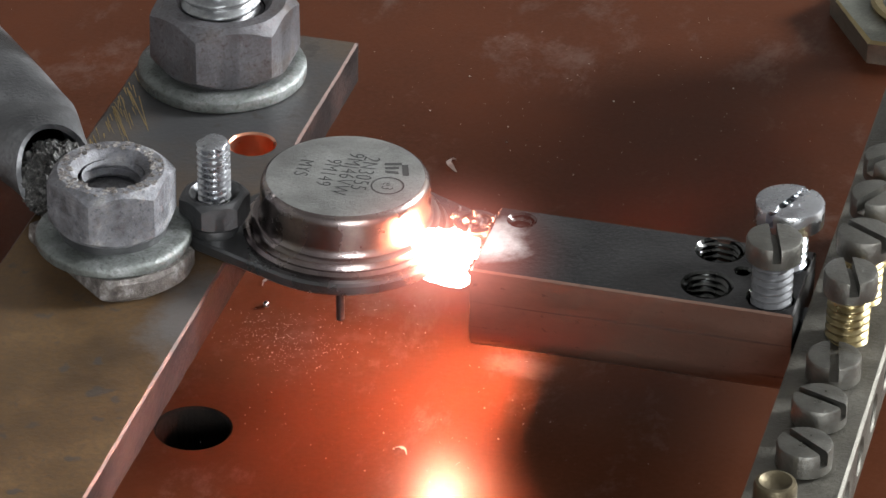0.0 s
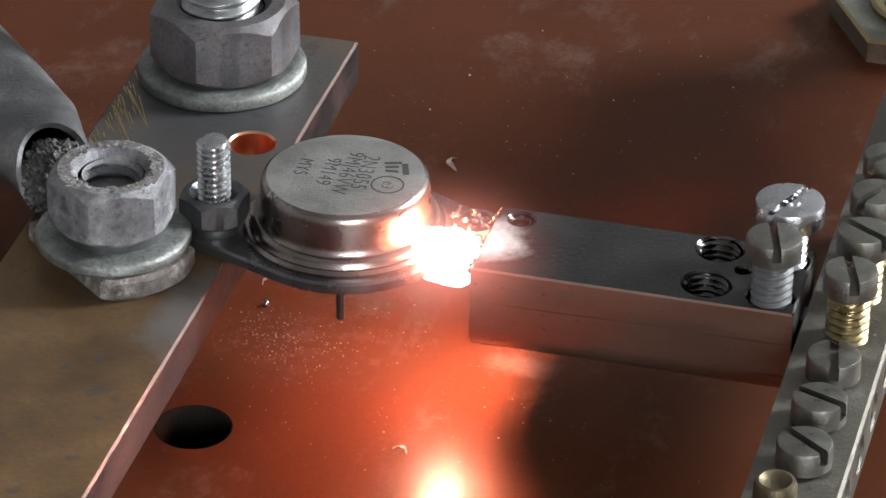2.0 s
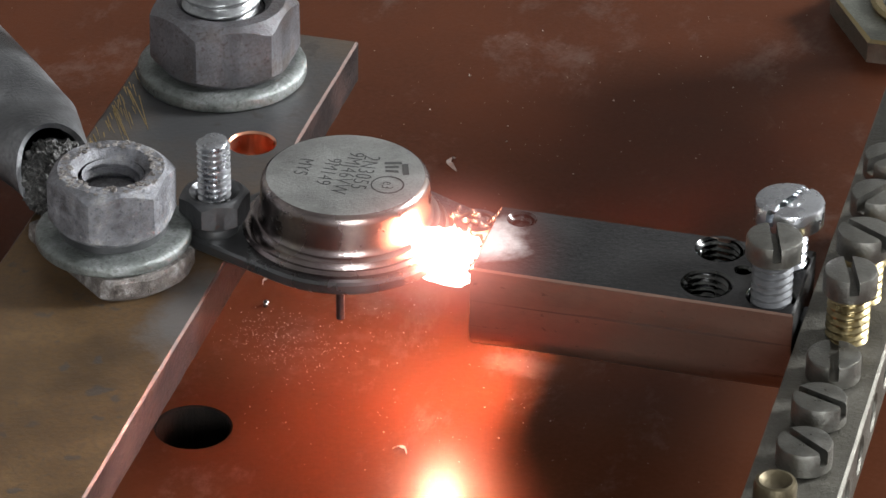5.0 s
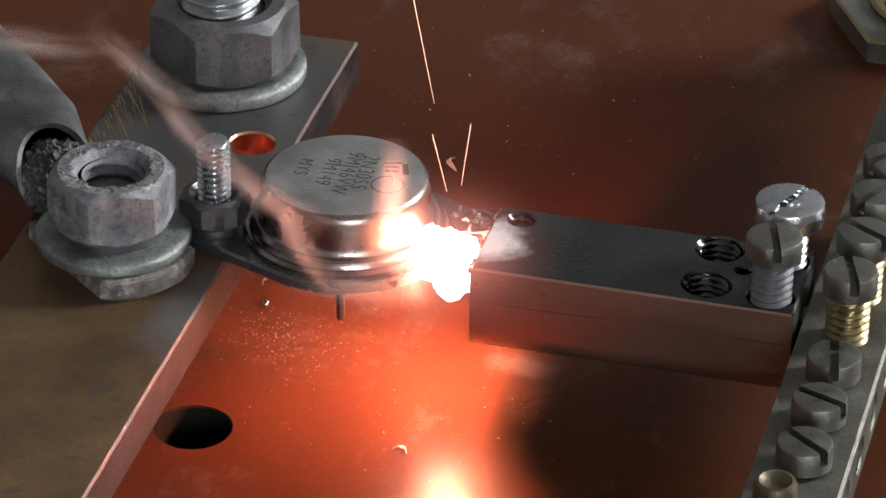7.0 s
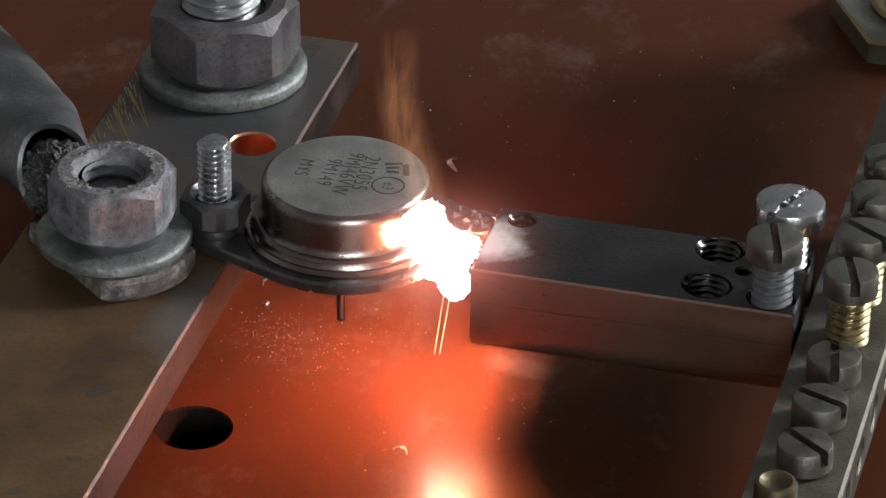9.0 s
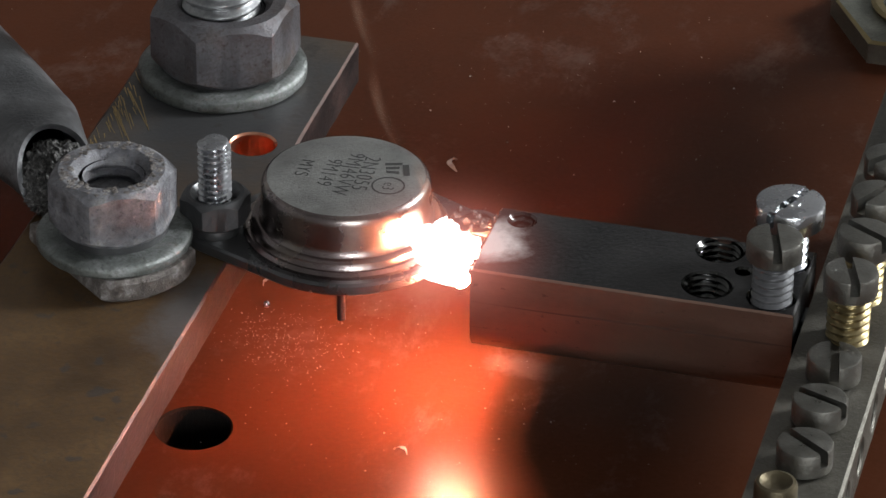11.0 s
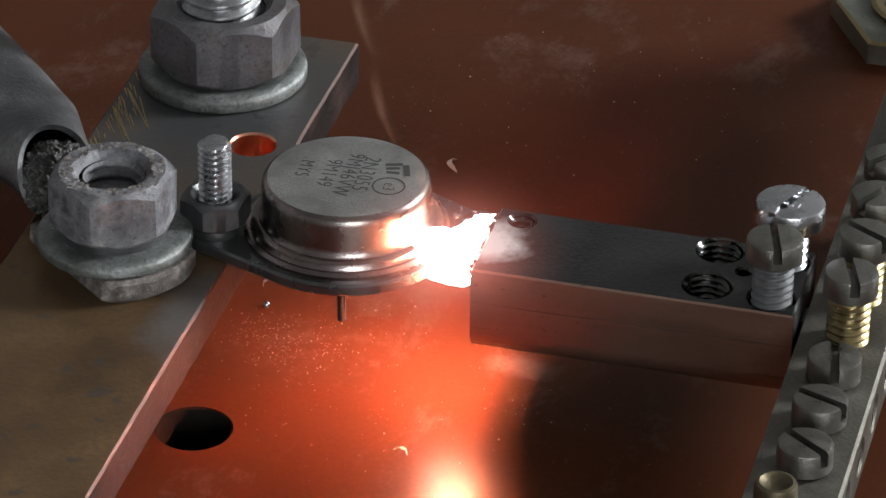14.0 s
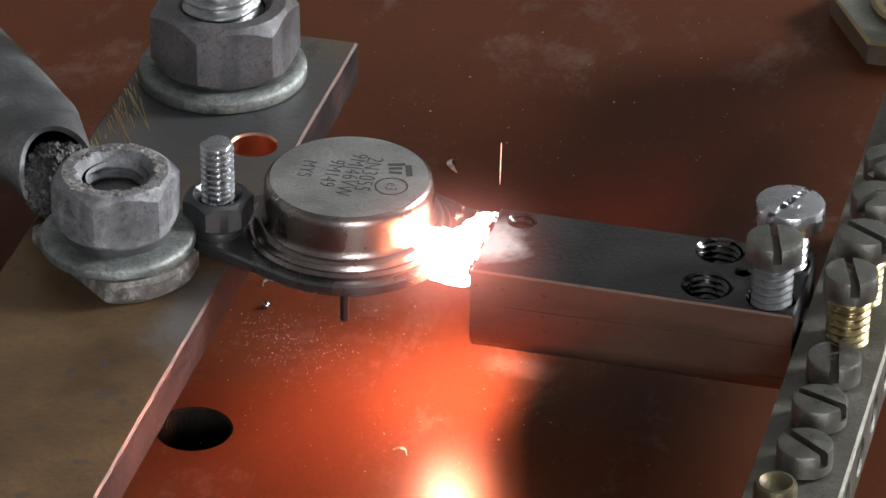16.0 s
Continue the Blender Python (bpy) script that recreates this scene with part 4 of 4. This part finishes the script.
# sparks: the time, and where the streak's tail and head are then
SPARKS = [(7.0, -3.3, 35, -0.5, 19.5), (7.0, -0.7, 15.6, 1.0, 8.2), (7.5, -2.0, 30.5, -0.7, 25), (7.5, -0.3, 16.4, 1.0, 7.8), (7.5, -1.3, 17.2, 0.7, 9.4),
          (8.0, -4.7, 35, -3.3, 29), (8.0, -2.3, 25.8, -0.7, 17.2), (8.0, 0, 16.4, 1.0, 8.6), (8.0, -1.0, 18.7, 0.9, 7.8), (8.5, -2.7, 30.5, -1.2, 26),
          (8.5, 0.2, -13, 1.0, -5.0), (8.5, -0.3, -12, 1.7, -5.0), (9.0, -0.3, -13.5, 0.7, -5.5), (9.0, 0.3, -13.5, 1.5, -5.0), (7.5, -2.4, 33, 0.9, 8.4), (7.5, -4.2, 34, -2.9, 28), (8.0, -3.8, 34, -0.6, 19), (8.0, -1.6, 24, 1.2, 8), (8.0, 2.6, 14, 2.2, 8), (7.0, 3.6, 17, 2.6, 9), (6.5, -1.0, 14, 0.8, 6), (12.5, -6.3, 30.5, -4.7, 25.8), (12.5, -4.0, 22.6, -1.3, 11.7), (16.0, 7.0, 14.8, 6.9, 9.4)]
sparks = []
for when, a0, h0, a1, h1 in SPARKS:
    p, q = air(a0, h0, 2), air(a1, h1, 2)
    ln = (p - q).length
    ob = thing("spark", HIDDEN, "thin orange spark streak flying from the arc", "spark", "sparks")
    b = bmesh.new()
    rings = [ring(b, [(ln * (u - 0.5), r * math.cos(x), r * math.sin(x)) for x in (0, 1.57, 3.14, 4.71)]) for u, r in ((0, 0.015), (0.3, 0.03), (0.9, 0.04), (1, 0.02))]
    for x, y in zip(rings, rings[1:]):
        bridge(b, x, y)
    part("streak", b, SPARK, ob)
    sparks.append((ob, when, p, q))


def spark_rows(when, p, q):
    aim = (p - q).normalized()
    side = NEAR.cross(aim).normalized()
    m = Matrix((aim, side, aim.cross(side))).transposed().to_4x4()
    mid, go = (p + q) / 2, (p - q)
    rows = [(0.0, Matrix.Translation(HIDDEN * MM)), (when - 0.14, Matrix.Translation(HIDDEN * MM)),
            (when, Matrix.Translation(mid * MM) @ m)]
    if when < 15.5:
        far = mid + go * 5 + UP * 20 if go.z > 0 else mid + NEAR * 90 + UP * 25
        soon = mid + go * 0.8 if go.z > 0 else mid + NEAR * 12 + UP * 2
        rows += [(when + 0.1, Matrix.Translation(soon * MM) @ m), (when + 0.3, Matrix.Translation(far * MM) @ m), (16.0, Matrix.Translation(far * MM) @ m)]
    return rows


def swung(home, a):
    return Matrix.Translation(PIVOT) @ pose(0, 0, 0, 0.14 * a, 0, 0.55 * a) @ Matrix.Translation(-PIVOT) @ home


def motions():
    steps = ((0.0, 0.0), (8.4, 0.0), (9.0, 0.06), (12.0, 0.08), (13.0, 0.13), (14.0, 0.16), (14.25, 0.25), (14.5, 0.45), (14.75, 0.72), (15.0, 0.93), (15.5, 1.0), (16.0, 1.0))
    for ob in swinging:
        home = ob.matrix_basis.copy()
        walk(ob, [(t, swung(home, a)) for t, a in steps])
    for ob, kind, start in wisps:
        walk(ob, wisp_rows(kind, start))
    for ob, when, p, q in sparks:
        walk(ob, spark_rows(when, p, q))
    # the arc drifts: it flares up the can, then settles on the bar's corner
    home = arc.matrix_basis.copy()
    drift = ((0, 0, 0, 0), (4.0, 0, 0, 0), (7.0, -0.4, 0, 0), (9.0, -0.2, 0, 0.2), (11.5, 0.0, 0.1, 0.1), (13.0, 0.2, 0.2, 0.1), (14.5, 0.3, 0.3, 0.1), (16.0, 0.4, 0.3, 0.1))
    walk(arc, [(t, Matrix.Translation(Vector(v) * MM) @ home) for t, *v in drift])
    flare = ((0, 0, 0, 0), (6.2, 0, 0, 0), (7.0, -2.0, -1.0, 0.6), (7.5, -2.4, -0.8, 1.0), (8.0, -2.2, -0.4, 2.0), (8.5, -1.2, -0.6, 0.8), (9.0, -2.6, -0.2, 3.2), (9.3, -2.2, 0, 2.2), (11.4, -0.8, 0, 0.8), (12.2, 0, 0, 0.2), (16.0, 0.4, 0, 0.2))
    walk(lobe_high, [(t, Matrix.Translation(Vector(v) * MM)) for t, *v in flare])
    corner = ((0, 0.6, 0, 0), (6.2, 0.8, 0, -0.6), (7.0, 1.0, -1.0, -2.6), (9.2, 1.2, -1.0, -2.6), (11.5, 1.6, 1.0, 0.2), (12.0, 1.9, 2.4, 0.5), (12.5, 2.0, 3.6, 0.7), (13.5, 2.0, 4.0, 0.8), (14.5, 2.1, 4.4, 0.9), (16.0, 2.1, 4.6, 0.9))
    hot = ((0, -2.4, 2.9, 1.4), (4.2, -2.4, 2.9, 1.4), (6.3, -1.7, 1.8, 0.8), (7.0, -0.4, 0.2, 0.2), (9.2, -0.2, -0.1, 0.1), (12.5, -0.1, -0.1, 0), (14.0, -0.6, 0.7, 0.3), (15.0, -1.4, 1.7, 0.7), (16.0, -1.8, 2.1, 0.9))
    walk(second_core, [(t, Matrix.Translation(Vector(v) * MM)) for t, *v in hot])
    walk(lobe_corner, [(t, Matrix.Translation(Vector(v) * MM)) for t, *v in corner])


motions()
